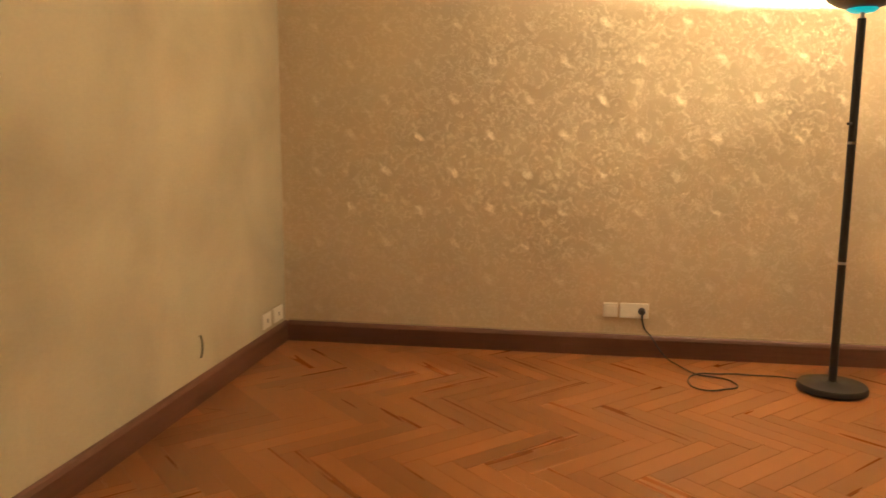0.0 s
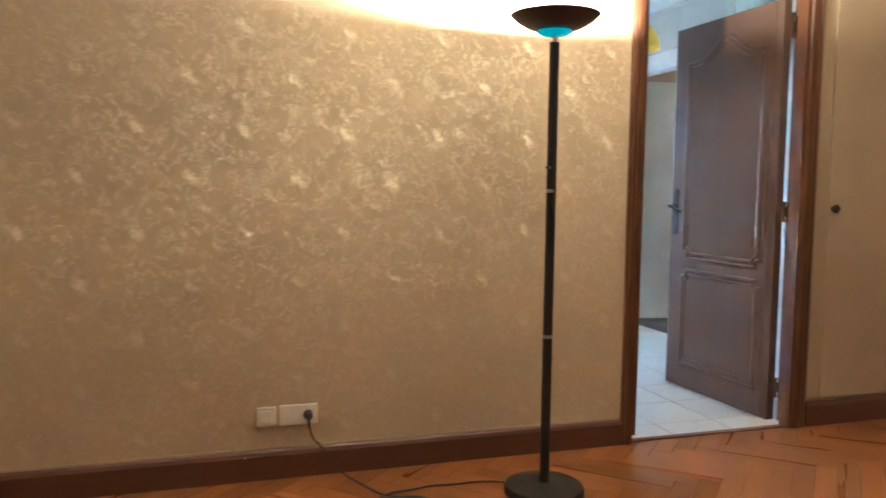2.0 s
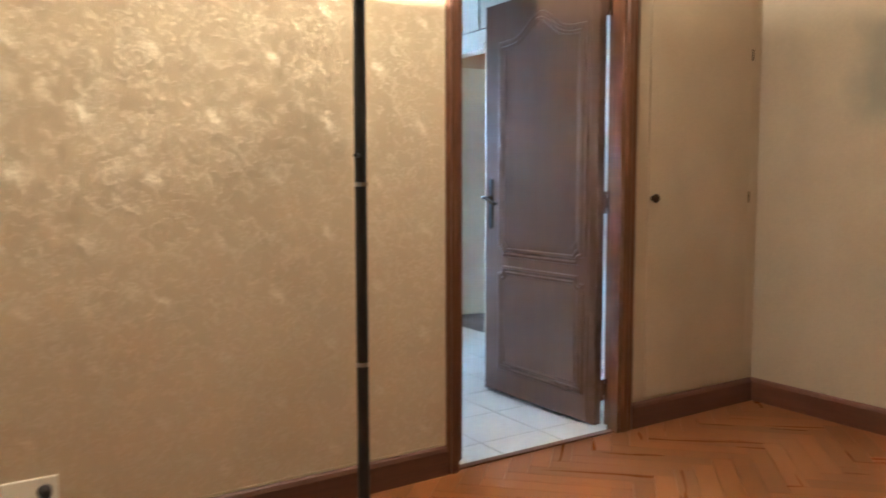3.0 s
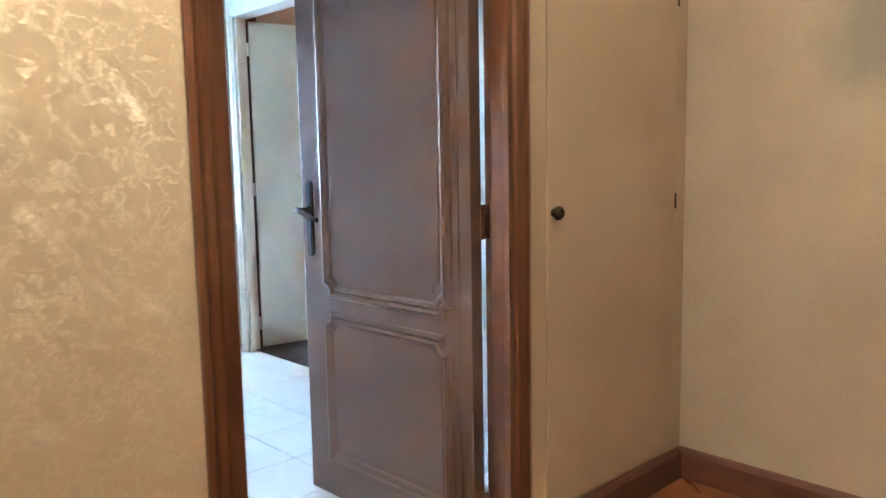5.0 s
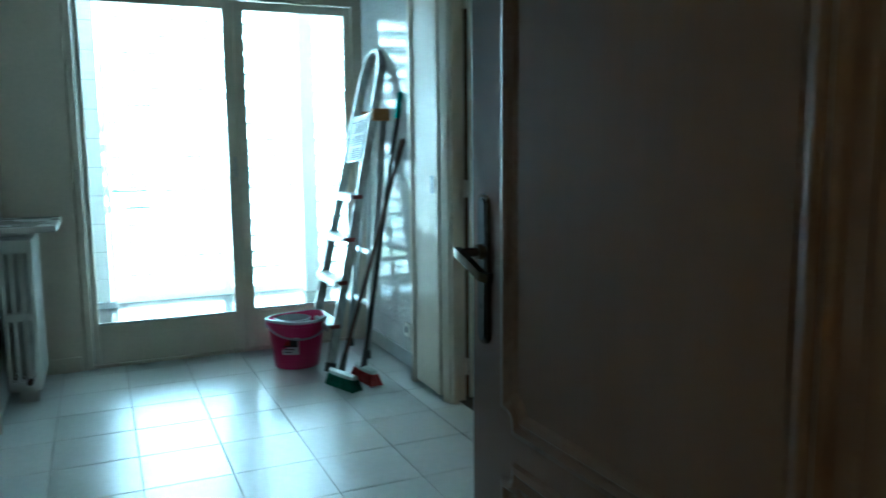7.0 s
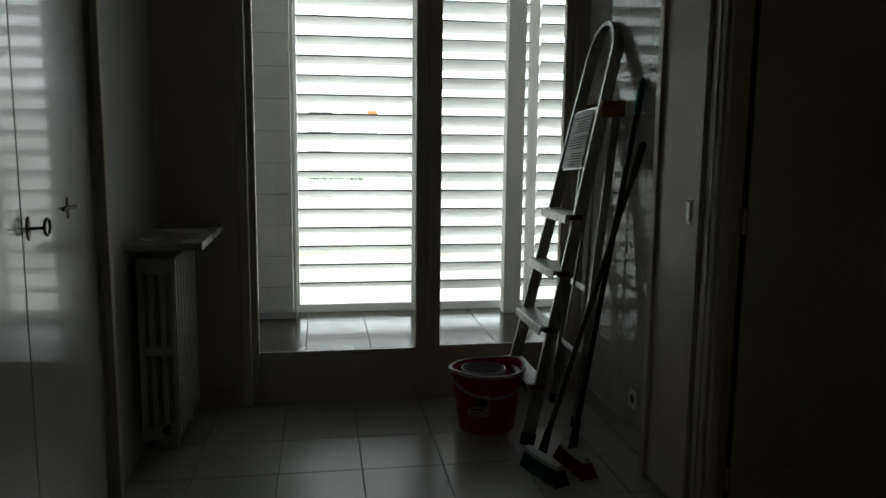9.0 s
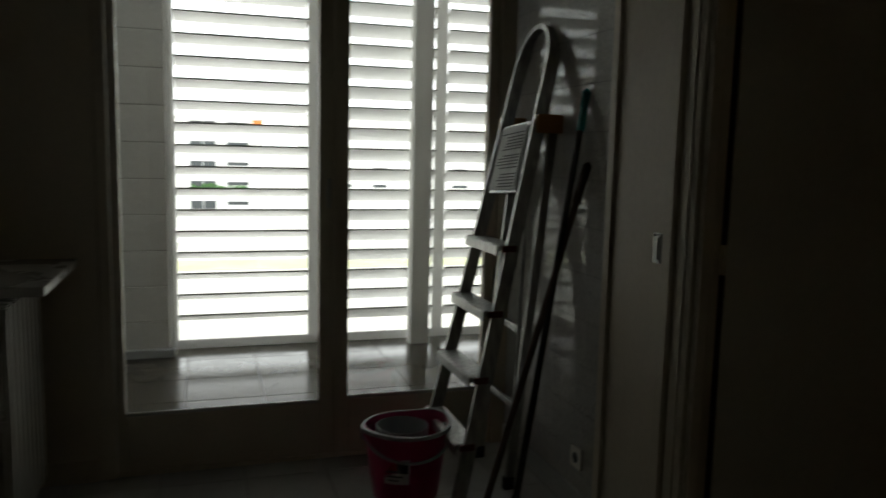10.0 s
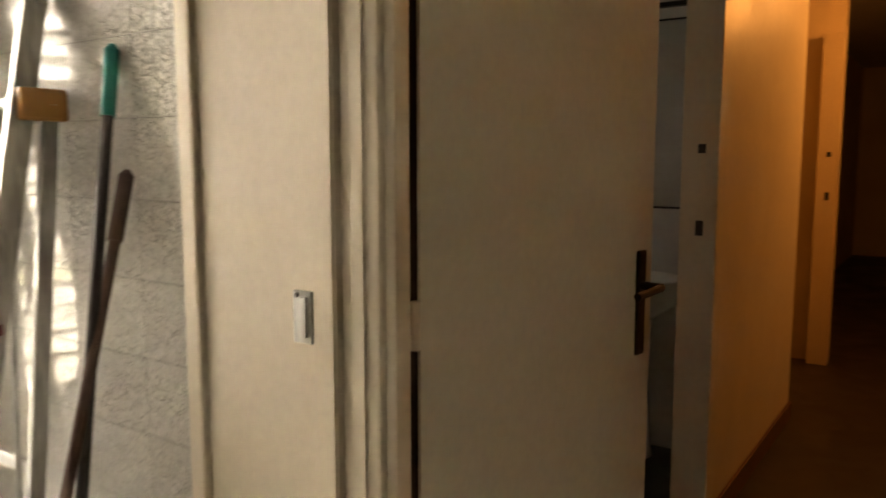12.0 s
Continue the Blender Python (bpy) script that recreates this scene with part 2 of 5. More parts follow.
BRASS = surface("aged_brass", (0.07, 0.048, 0.028), (0.045, 0.031, 0.019), 0.4, 80, 20.0, 0.1, metal=1.0)
ALU = surface("scuffed_aluminium", (0.46, 0.46, 0.44), (0.31, 0.31, 0.30), 0.42, 60, 10.0, 0.1, metal=1.0, stretch=(6, 6, 1))
LABEL = surface("paper_label", (0.75, 0.75, 0.73), (0.6, 0.6, 0.58), 0.5, 60, 9.0, 0.05)
INK = surface("label_ink", (0.06, 0.06, 0.06), (0.09, 0.09, 0.09), 0.6)
ORANGE = surface("orange_plastic", (0.42, 0.19, 0.045), (0.34, 0.15, 0.04), 0.4, 60, 6.0, 0.04)
REDTIP = surface("red_plastic", (0.14, 0.02, 0.018), (0.11, 0.018, 0.015), 0.4)
RUBBER = surface("black_rubber", (0.02, 0.02, 0.02), (0.03, 0.03, 0.03), 0.7)
PINK = surface("pink_plastic", (0.5, 0.015, 0.12), (0.44, 0.015, 0.105), 0.32, 60, 5.0, 0.03)
GREYPLASTIC = surface("grey_plastic", (0.42, 0.44, 0.46), (0.37, 0.39, 0.41), 0.4, 60, 5.0, 0.03)
DARKPLASTIC = surface("dark_plastic", (0.03, 0.03, 0.03), (0.04, 0.04, 0.04), 0.45)
TEALPLASTIC = surface("teal_plastic", (0.0, 0.27, 0.24), (0.0, 0.23, 0.21), 0.4)
BROWNSTICK = surface("brown_stick", (0.10, 0.05, 0.03), (0.07, 0.035, 0.025), 0.5)
GREENBRISTLE = surface("green_bristle", (0.03, 0.16, 0.10), (0.02, 0.11, 0.07), 0.8, 200, 20, 0.8)
BROOMHEAD = surface("pale_green_plastic", (0.50, 0.54, 0.50), (0.43, 0.47, 0.43), 0.4, 60, 6.0, 0.03)
SLATSHADE = surface("shaded_slat_edge", (0.10, 0.10, 0.095), (0.08, 0.08, 0.075), 0.6)
REDBRISTLE = surface("red_bristle", (0.35, 0.04, 0.035), (0.25, 0.03, 0.03), 0.8, 200, 20, 0.8)
SOCKET = surface("ivory_plastic", (0.86, 0.82, 0.72), (0.82, 0.78, 0.68), 0.35, 60, 5.0, 0.02)
YELLOW = surface("yellow_enamel", (0.80, 0.58, 0.02), (0.75, 0.53, 0.02), 0.3, 60, 5.0, 0.02)
IRON = surface("painted_radiator", (0.60, 0.58, 0.52), (0.53, 0.51, 0.46), 0.4, 60, 5.0, 0.1)
SHAFT = surface("shaft_render", (0.13, 0.145, 0.15), (0.10, 0.11, 0.115), 0.9)
MARBLE = surface("marble_shelf", (0.58, 0.55, 0.5), (0.42, 0.4, 0.36), 0.22, 30, 6.0, 0.03)
SLAT = surface("white_slat", (0.91, 0.91, 0.90), (0.89, 0.89, 0.88), 0.45, 60, 3.0, 0.04)
_st, _sp = SLAT.node_tree, SLAT.node_tree.nodes["Principled BSDF"]
_glow = add(_st, "BsdfTranslucent", Color=(0.92, 0.92, 0.9, 1))
_thin = add(_st, "MixShader", Fac=0.2)
_st.links.new(_sp.outputs[0], _thin.inputs[1])
_st.links.new(_glow.outputs[0], _thin.inputs[2])
_st.links.new(_thin.outputs[0], _st.nodes["Material Output"].inputs[0])
PANE = glass("window_glass")
MIRROR, _mt, _mp = nodes_of("mirror_glass")
_mp.inputs["Metallic"].default_value, _mp.inputs["Roughness"].default_value = 1.0, 0.02
_mp.inputs["Base Color"].default_value = (0.85, 0.88, 0.87, 1)
CERAMIC = surface("white_ceramic", (0.74, 0.74, 0.72), (0.7, 0.7, 0.68), 0.12, 40, 3.0, 0.0)
DARKFLOOR = surface("dark_corridor_floor", (0.035, 0.025, 0.018), (0.025, 0.018, 0.013), 0.4, 40, 3.0, 0.08)
GROUNDMAT = surface("pale_ground", (0.55, 0.53, 0.47), (0.42, 0.42, 0.38), 0.9, 0.5, 0.05, 0.0)
FACADE = surface("white_facade", (0.78, 0.78, 0.76), (0.74, 0.74, 0.72), 0.8, 2.0, 0.2, 0.0)
DARKGLASS = surface("dark_window", (0.025, 0.032, 0.036), (0.035, 0.045, 0.05), 0.3, 2.0, 0.3, 0.0)
ORANGEWALL = surface("orange_cladding", (0.75, 0.2, 0.04), (0.68, 0.17, 0.04), 0.6, 2.0, 0.4, 0.0)
GREENS = surface("balcony_plants", (0.07, 0.2, 0.04), (0.04, 0.1, 0.03), 0.8, 6.0, 2.0, 0.0)
HEDGE = surface("dry_grass", (0.42, 0.42, 0.26), (0.36, 0.38, 0.22), 0.9, 2.0, 0.3, 0.0)


# ---- building helpers ----
BASE = {}


def thing(name, place, label, category, group=""):
    """An empty at the base of a thing; its parts are given in world metres."""
    ob = new(name)
    ob.location = place
    BASE[ob.name] = Vector(place)
    ob.empty_display_size = 0.05
    return tagged(ob, label, category, group)


def part(name, bm, material, parent=None, label="", smooth=False, kind=""):
    """Links a bmesh given in world metres as one mesh object under a thing or a part."""
    origin = BASE[parent.name] if parent else Vector((0, 0, 0))
    bmesh.ops.translate(bm, verts=bm.verts, vec=-origin)
    me = bpy.data.meshes.new(name)
    bm.to_mesh(me)
    bm.free()
    for mt in material if isinstance(material, (list, tuple)) else [material]:
        me.materials.append(mt)
    if smooth:
        me.shade_smooth()
        me.set_sharp_from_angle(angle=radians(40))
    ob = new(name, me)
    if parent:
        ob.parent = parent
    BASE[ob.name] = origin
    return tagged(ob, label, kind=kind)


def box(a, b, bevel=0.0, bm=None):
    bm = bm or bmesh.new()
    made = bmesh.ops.create_cube(bm, size=1, matrix=Matrix.LocRotScale([(p + q) / 2 for p, q in zip(a, b)], None, [abs(q - p) for p, q in zip(a, b)]))
    if bevel:
        edges = list({e for v in made["verts"] for e in v.link_edges})
        bmesh.ops.bevel(bm, geom=edges, offset=bevel, segments=2, affect="EDGES", profile=0.6)
    return bm


def rod(a, b, r, r2=None, sides=16, bm=None):
    bm = bm or bmesh.new()
    a, b = Vector(a), Vector(b)
    turn = (b - a).to_track_quat("Z", "Y").to_matrix().to_4x4()
    bmesh.ops.create_cone(bm, cap_ends=True, segments=sides, radius1=r, radius2=r if r2 is None else r2, depth=(b - a).length, matrix=Matrix.Translation((a + b) / 2) @ turn)
    return bm


def lathe(profile, centre, sides=40, bm=None, oval=(1, 1), ring=False):
    """Turns (radius, height) pairs round a vertical axis."""
    bm = bm or bmesh.new()
    rings = []
    for r, z in profile:
        rings.append([bm.verts.new((centre[0] + oval[0] * r * math.cos(2 * math.pi * k / sides), centre[1] + oval[1] * r * math.sin(2 * math.pi * k / sides), centre[2] + z)) for k in range(sides)])
    for lo, hi in zip(rings, rings[1:] + ([rings[0]] if ring else [])):
        for k in range(sides):
            bm.faces.new((lo[k], lo[(k + 1) % sides], hi[(k + 1) % sides], hi[k]))
    for loop, radius in ((rings[0], profile[0][0]), (rings[-1], profile[-1][0])):
        if radius > 1e-4 and not ring:
            bm.faces.new(loop)
    bmesh.ops.remove_doubles(bm, verts=bm.verts, dist=1e-6)
    bmesh.ops.recalc_face_normals(bm, faces=bm.faces)
    return bm


def sweep(points, profile, up, closed=False, bm=None):
    """Carries a closed (side, height) profile along points; up is the way of height."""
    bm = bm or bmesh.new()
    pts = [Vector(p) for p in points]
    up = Vector(up)
    n = len(pts)
    rings = []
    for i, p in enumerate(pts):
        a = pts[i - 1] if i or closed else p
        b = pts[(i + 1) % n] if i < n - 1 or closed else p
        d1, d2 = (p - a), (b - p)
        d1 = d1.normalized() if d1.length > 1e-9 else d2.normalized()
        d2 = d2.normalized() if d2.length > 1e-9 else d1
        along = (d1 + d2).normalized()
        side = along.cross(up).normalized()
        top = side.cross(along).normalized()
        stretch = 1 / max(0.5, along.dot(d1))
        rings.append([bm.verts.new(p + side * s * stretch + top * h) for s, h in profile])
    m = len(profile)
    for i in range(n if closed else n - 1):
        r0, r1 = rings[i], rings[(i + 1) % n]
        for k in range(m):
            bm.faces.new((r0[k], r0[(k + 1) % m], r1[(k + 1) % m], r1[k]))
    if not closed:
        bm.faces.new(rings[0])
        bm.faces.new(rings[-1])
    bmesh.ops.recalc_face_normals(bm, faces=bm.faces)
    return bm


def circle(r, sides=8):
    return [(r * math.cos(2 * math.pi * k / sides), r * math.sin(2 * math.pi * k / sides)) for k in range(sides)]


def beam(a, b, across, wide, thick, bevel=0.003):
    """A rectangular bar from a to b; across is the way of its width."""
    a, b = Vector(a), Vector(b)
    z = (b - a).normalized()
    x = (Vector(across) - z * z.dot(Vector(across))).normalized()
    y = z.cross(x)
    bm = box((-wide / 2, -thick / 2, 0), (wide / 2, thick / 2, (b - a).length), bevel)
    bmesh.ops.transform(bm, verts=bm.verts, matrix=Matrix.Translation(a) @ Matrix((x, y, z)).transposed().to_4x4())
    return bm


def setting(name, a, b, material, label, bevel=0.0):
    return tagged(part(name, box(a, b, bevel), material), label, kind="structure")


def prism(outline, axis, lo, hi, bm=None):
    """Extrudes a flat outline (pairs) along an axis between two values."""
    bm = bm or bmesh.new()
    def at(p, v):
        q = list(p)
        q.insert(axis, v)
        return q
    low = [bm.verts.new(at(p, lo)) for p in outline]
    high = [bm.verts.new(at(p, hi)) for p in outline]
    n = len(outline)
    for k in range(n):
        bm.faces.new((low[k], low[(k + 1) % n], high[(k + 1) % n], high[k]))
    bm.faces.new(low)
    bm.faces.new(high)
    bmesh.ops.recalc_face_normals(bm, faces=bm.faces)
    return bm


# ---- the plan ----
ROOM_X, ROOM_BACK, ROOM_H = 5.20, -7.6, 2.55     # living room
DOOR_L, DOOR_R, DOOR_H = 3.362, 4.214, 2.05      # its door opening
WALL = 0.10
LEFT2, RIGHT2, WIN2 = 3.05, 5.03, 4.36          # utility room
TILED = 5.10                                    # face of its tiled wall
JAMB_N, JAMB_S, HEAD2 = 2.85, 2.10, 2.08        # its corridor doorway
CORR_Y, CORR_S = 2.88, 1.95                     # corridor walls
BALC_END = 6.37

# living room shell
floor = setting("floor", (-0.12, ROOM_BACK - 0.1, -0.12), (ROOM_X + 0.12, 0.03, -0.012), SUBFLOOR, "dark joints under an orange oak herringbone parquet floor")
setting("wall_north", (0.0, 0, -0.02), (DOOR_L - 0.02, WALL, ROOM_H), PAPER, "beige wallpapered wall with a faint satin leaf print")
setting("wall_north_east", (DOOR_R + 0.064, 0, -0.02), (ROOM_X, WALL, ROOM_H), PLASTER, "cream painted wall with a flush cupboard")
setting("wall_over_door", (DOOR_L - 0.02, 0, DOOR_H + 0.02), (DOOR_R + 0.064, WALL, ROOM_H), PLASTER, "cream wall over the door opening")
setting("wall_west", (-0.12, ROOM_BACK, -0.02), (0, WALL, ROOM_H), WEST, "stained cream wall with old scuffs")
setting("wall_east", (ROOM_X, ROOM_BACK, -0.02), (ROOM_X + 0.12, WALL, ROOM_H), EAST, "cream wall with a grey stain")
setting("wall_south", (-0.12, ROOM_BACK - 0.1, -0.02), (ROOM_X + 0.12, ROOM_BACK, ROOM_H), PLASTER, "plain cream wall behind the walker")
setting("ceiling", (-0.12, ROOM_BACK - 0.1, ROOM_H), (ROOM_X + 0.12, WALL, ROOM_H + 0.1), CEIL, "off-white painted ceiling of the empty room")


def skirting(name, pts, height, material, up=(0, 0, 1)):
    """A skirting board with a rounded top edge, run along the foot of a wall on its right side."""
    prof = [(0, 0), (0.02, 0), (0.02, height - 0.02), (0.014, height - 0.006), (0.006, height), (0, height)]
    return tagged(part(name, sweep(pts, prof, up), material), "dark brown painted wooden skirting board", kind="structure")


skirting("baseboard_north", [(0.02, 0, 0), (DOOR_L - 0.052, 0, 0)], 0.112, BASEBOARD)
skirting("baseboard_north_east", [(DOOR_R + 0.102, 0, 0), (ROOM_X - 0.02, 0, 0)], 0.117, BASEBOARD)
skirting("baseboard_west", [(0, ROOM_BACK, 0), (0, -0.0, 0)], 0.112, BASEBOARD_Y)
skirting("baseboard_east", [(ROOM_X, -0.0, 0), (ROOM_X, ROOM_BACK, 0)], 0.117, BASEBOARD_Y)
# thin paper edge that stands off above the skirting
setting("trim_paper_edge", (0.02, -0.004, 0.113), (DOOR_L - 0.053, -0.0005, 0.121), PLASTER, "loose cream paper edge above the skirting")


# door casing: moulded posts and lining
def casing_post(name, x0, x1, y, z1, inner):
    """A moulded casing board; inner is +1 when the opening lies towards +x."""
    w = x1 - x0
    prof = [(0, 0), (0, -0.012), (0.18 * w, -0.024), (0.32 * w, -0.018), (0.42 * w, -0.026), (0.7 * w, -0.026), (0.78 * w, -0.016), (0.9 * w, -0.02), (w, -0.02), (w, 0)]
    outline = [((x0 + s if inner > 0 else x1 - s), y + d) for s, d in prof]
    return tagged(part(name, prism(outline, 2, 0, z1), CASING), "reddish-brown moulded wooden door casing", kind="structure")


casing_post("trim_casing_west", DOOR_L - 0.05, DOOR_L, 0, DOOR_H + 0.085, 1)
casing_post("trim_casing_east", DOOR_R, DOOR_R + 0.1, 0, DOOR_H + 0.085, -1)
setting("trim_casing_head", (DOOR_L + 0.001, -0.022, DOOR_H), (DOOR_R - 0.001, 0, DOOR_H + 0.085), CASING, "reddish-brown wooden door head", 0.004)
setting("door_lining_west", (DOOR_L - 0.02, 0.0, 0), (DOOR_L, 0.082, DOOR_H), CASING, "reddish-brown wooden door lining", 0.002)
setting("door_rebate_west", (DOOR_L - 0.02, 0.082, 0), (3.445, WALL + 0.016, DOOR_H), CASING, "deep wooden rebate of the door frame", 0.004)
setting("door_lining_east", (DOOR_R, 0.0, 0), (DOOR_R + 0.064, 0.045, DOOR_H), CASING, "reddish-brown wooden door lining", 0.003)
setting("door_rebate_east", (DOOR_R + 0.046, 0.045, 0), (DOOR_R + 0.064, WALL + 0.012, DOOR_H), CASING, "wooden rebate with hinges", 0.002)
setting("door_lining_head", (DOOR_L - 0.02, 0.0, DOOR_H + 0.001), (DOOR_R + 0.064, WALL + 0.01, DOOR_H + 0.019), CASING, "reddish-brown wooden head lining")
setting("threshold", (DOOR_L + 0.0, 0.0, -0.02), (DOOR_R + 0.0, 0.035, 0.006), BASEBOARD, "dark wooden threshold strip", 0.003)

# utility room shell
tiles_floor = setting("floor_utility", (LEFT2 - 0.1, 0.035, -0.12), (RIGHT2 + 0.06, WIN2 + 0.1, -0.006), GROUT, "grey grout bed under pale floor tiles")
setting("wall_utility_south_west", (LEFT2 - 0.1, WALL, -0.01), (DOOR_L - 0.02, WALL + 0.02, ROOM_H), WHITE, "white painted wall beside the door")
setting("wall_utility_south_east", (DOOR_R + 0.064, WALL, -0.01), (RIGHT2, WALL + 0.02, ROOM_H), WHITE, "white painted wall behind the open door")
setting("wall_utility_south_head", (DOOR_L - 0.02, WALL, DOOR_H + 0.02), (DOOR_R + 0.064, WALL + 0.02, ROOM_H), WHITE, "white painted wall over the door")
setting("wall_utility_west", (LEFT2 - 0.1, WALL + 0.02, -0.01), (LEFT2 - 0.02, 3.404, ROOM_H), CREAM, "off-white painted wall behind the cupboards")
setting("wall_radiator", (LEFT2 - 0.1, 3.404, -0.01), (LEFT2 + 0.018, WIN2 - 0.021, ROOM_H), WHITE, "off-white painted wall behind the radiator")
setting("wall_utility_east_south", (RIGHT2, WALL, -0.01), (RIGHT2 + 0.10, JAMB_S - 0.06, ROOM_H), WHITE, "white painted wall beside the corridor doorway")
setting("wall_utility_east_head", (RIGHT2, JAMB_S - 0.06, HEAD2 + 0.05), (RIGHT2 + 0.10, 3.34, ROOM_H), WHITE, "white painted wall over the corridor doorway")
tile_wall = setting("wall_utility_tiled", (TILED + 0.002, 3.362, -0.01), (TILED + 0.12, WIN2 + 0.09, ROOM_H), WALLGROUT, "grey joints of the tiled wall behind the stepladder")
setting("ceiling_utility", (LEFT2 - 0.1, WALL, ROOM_H), (RIGHT2 + 0.2, WIN2 + 0.09, ROOM_H + 0.1), UTILITY_CEIL, "white painted ceiling of the utility room")
setting("wall_window_west", (LEFT2 - 0.02, WIN2 - 0.02, -0.01), (3.42, WIN2 + 0.09, ROOM_H), CREAM, "shaded off-white wall beside the glazed door")
setting("wall_window_head", (3.42, WIN2 - 0.02, 2.16), (TILED + 0.008, WIN2 + 0.09, ROOM_H), WHITE, "white painted wall over the glazed door")
setting("baseboard_window", (LEFT2 - 0.02, WIN2 - 0.034, 0), (3.40, WIN2 - 0.021, 0.085), CREAM, "low off-white plinth under the window wall", 0.003)
setting("baseboard_tiled", (TILED - 0.012, 3.36, 0), (TILED - 0.001, WIN2 - 0.03, 0.09), WHITE, "pale tile plinth at the foot of the tiled wall", 0.003)
setting("pilaster", (RIGHT2 - 0.005, 3.352, 0), (TILED + 0.008, 3.361, ROOM_H), CREAM, "narrow upright edge at the end of the tiles", 0.003)
setting("trim_pilaster_strip", (RIGHT2 - 0.024, 3.314, 0), (RIGHT2 + 0.03, 3.352, ROOM_H), CREAM, "beige upright trim strip", 0.004)

# corridor doorway frame and the narrow service cupboard beside it
setting("door_frame_corridor_north", (RIGHT2 - 0.004, 2.918, 0), (RIGHT2 + 0.05, 2.993, HEAD2 + 0.05), CREAM, "cream moulded door frame upright", 0.006)
setting("door_stop_corridor_north", (RIGHT2 + 0.010, 2.898, 0), (RIGHT2 + 0.045, 2.918, HEAD2), CREAM, "cream door rebate", 0.004)
setting("door_frame_corridor_south", (RIGHT2 - 0.012, JAMB_S - 0.06, 0), (RIGHT2 + 0.10, JAMB_S, HEAD2 + 0.05), CREAM, "cream door frame upright", 0.006)
setting("door_frame_corridor_head", (RIGHT2 - 0.02, JAMB_S, HEAD2), (RIGHT2 + 0.10, 2.918, HEAD2 + 0.05), WHITE, "white door frame head", 0.004)
setting("trim_frame_bead", (RIGHT2 - 0.009, 2.944, 0), (RIGHT2 - 0.004, 2.968, HEAD2 + 0.05), CREAM, "cream bead on the door frame", 0.002)
# the gap's shade is put into this wall's dark colour
setting("wall_behind_cupboard", (RIGHT2 + 0.10, 2.985, -0.01), (RIGHT2 + 0.2, 3.34, ROOM_H), SUBFLOOR, "wall behind the door frame, coloured dark for the gap's shade")
setting("door_frame_corridor_back", (RIGHT2 + 0.05, 2.934, 0), (RIGHT2 + 0.096, 2.993, HEAD2 + 0.05), CREAM, "cream back edge of the door frame", 0.003)


def service_cupboard():
    ob = thing("service_cupboard", (RIGHT2 + 0.03, 3.14, 0), "narrow cream service cupboard door with a small metal latch", "cupboard")
    part("door", box((RIGHT2 - 0.012, 2.999, 0.02), (RIGHT2 + 0.03, 3.311, 2.54), 0.004), CREAM, ob)
    part("edge_strip", box((RIGHT2 - 0.018, 2.999, 0.02), (RIGHT2 - 0.012, 3.04, 2.54), 0.002), CREAM, ob)
    plate = part("latch", box((RIGHT2 - 0.018, 3.045, 1.01), (RIGHT2 - 0.0121, 3.085, 1.095), 0.002), ALU, ob, "small steel latch plate")
    part("bolt", box((RIGHT2 - 0.022, 3.053, 1.02), (RIGHT2 - 0.018, 3.067, 1.086), 0.002), ALU, plate)
    part("screw", rod((RIGHT2 - 0.021, 3.075, 1.088), (RIGHT2 - 0.018, 3.075, 1.088), 0.004, sides=10), BLACK, plate)


def upper_cupboard(y0, y1):
    ob = thing("upper_cupboard", (RIGHT2 - 0.02, (y0 + y1) / 2, 2.2), "white upper cupboard door with a small knob above the doorway", "cupboard", "upper cupboards")
    part("door", box((RIGHT2 - 0.03, y0 + 0.008, 2.22), (RIGHT2 - 0.001, y1 - 0.008, ROOM_H - 0.03), 0.004), GLOSS, ob)
    part("knob", lathe([(0.0, -0.02), (0.012, -0.018), (0.014, -0.01), (0.007, 0)], (0, 0, 0), 16), STEEL, ob, "small steel knob").matrix_basis = pose(-0.03, (y1 - y0) / 2 - 0.06, 0.12, 0, 90, 0)
    return ob


def flush_cupboard():
    ob = thing("wall_cupboard", (4.76, 0, 0.13), "flush cream cupboard door in the wall with a round dark knob", "cupboard")
    part("frame", box((4.326, -0.006, 0.13), (4.394, -0.0005, 2.45), 0.002), PLASTER, ob)
    door = part("door", box((4.400, -0.008, 0.132), (5.118, -0.0005, 2.45), 0.002), PLASTER, ob)
    knob = lathe([(0.0, 0.034), (0.014, 0.032), (0.021, 0.024), (0.02, 0.016), (0.009, 0.01), (0.012, 0.0)], (0, 0, 0), 24)
    bmesh.ops.transform(knob, verts=knob.verts, matrix=Matrix.Translation((4.424, -0.008, 1.048)) @ Matrix.Rotation(radians(90), 4, "X"))
    part("knob", knob, BRASS, door, "round aged brass knob", True)
    part("hinge", rod((5.122, -0.008, 1.02), (5.122, -0.008, 1.075), 0.004, sides=10), BRASS, ob)
    part("hinge", rod((5.122, -0.008, 1.72), (5.122, -0.008, 1.775), 0.004, sides=10), BRASS, ob)


service_cupboard()
for y0, y1 in ((0.2, 0.85), (0.85, 1.5), (1.5, 2.15), (2.15, 2.8)):
    upper_cupboard(y0, y1)
flush_cupboard()


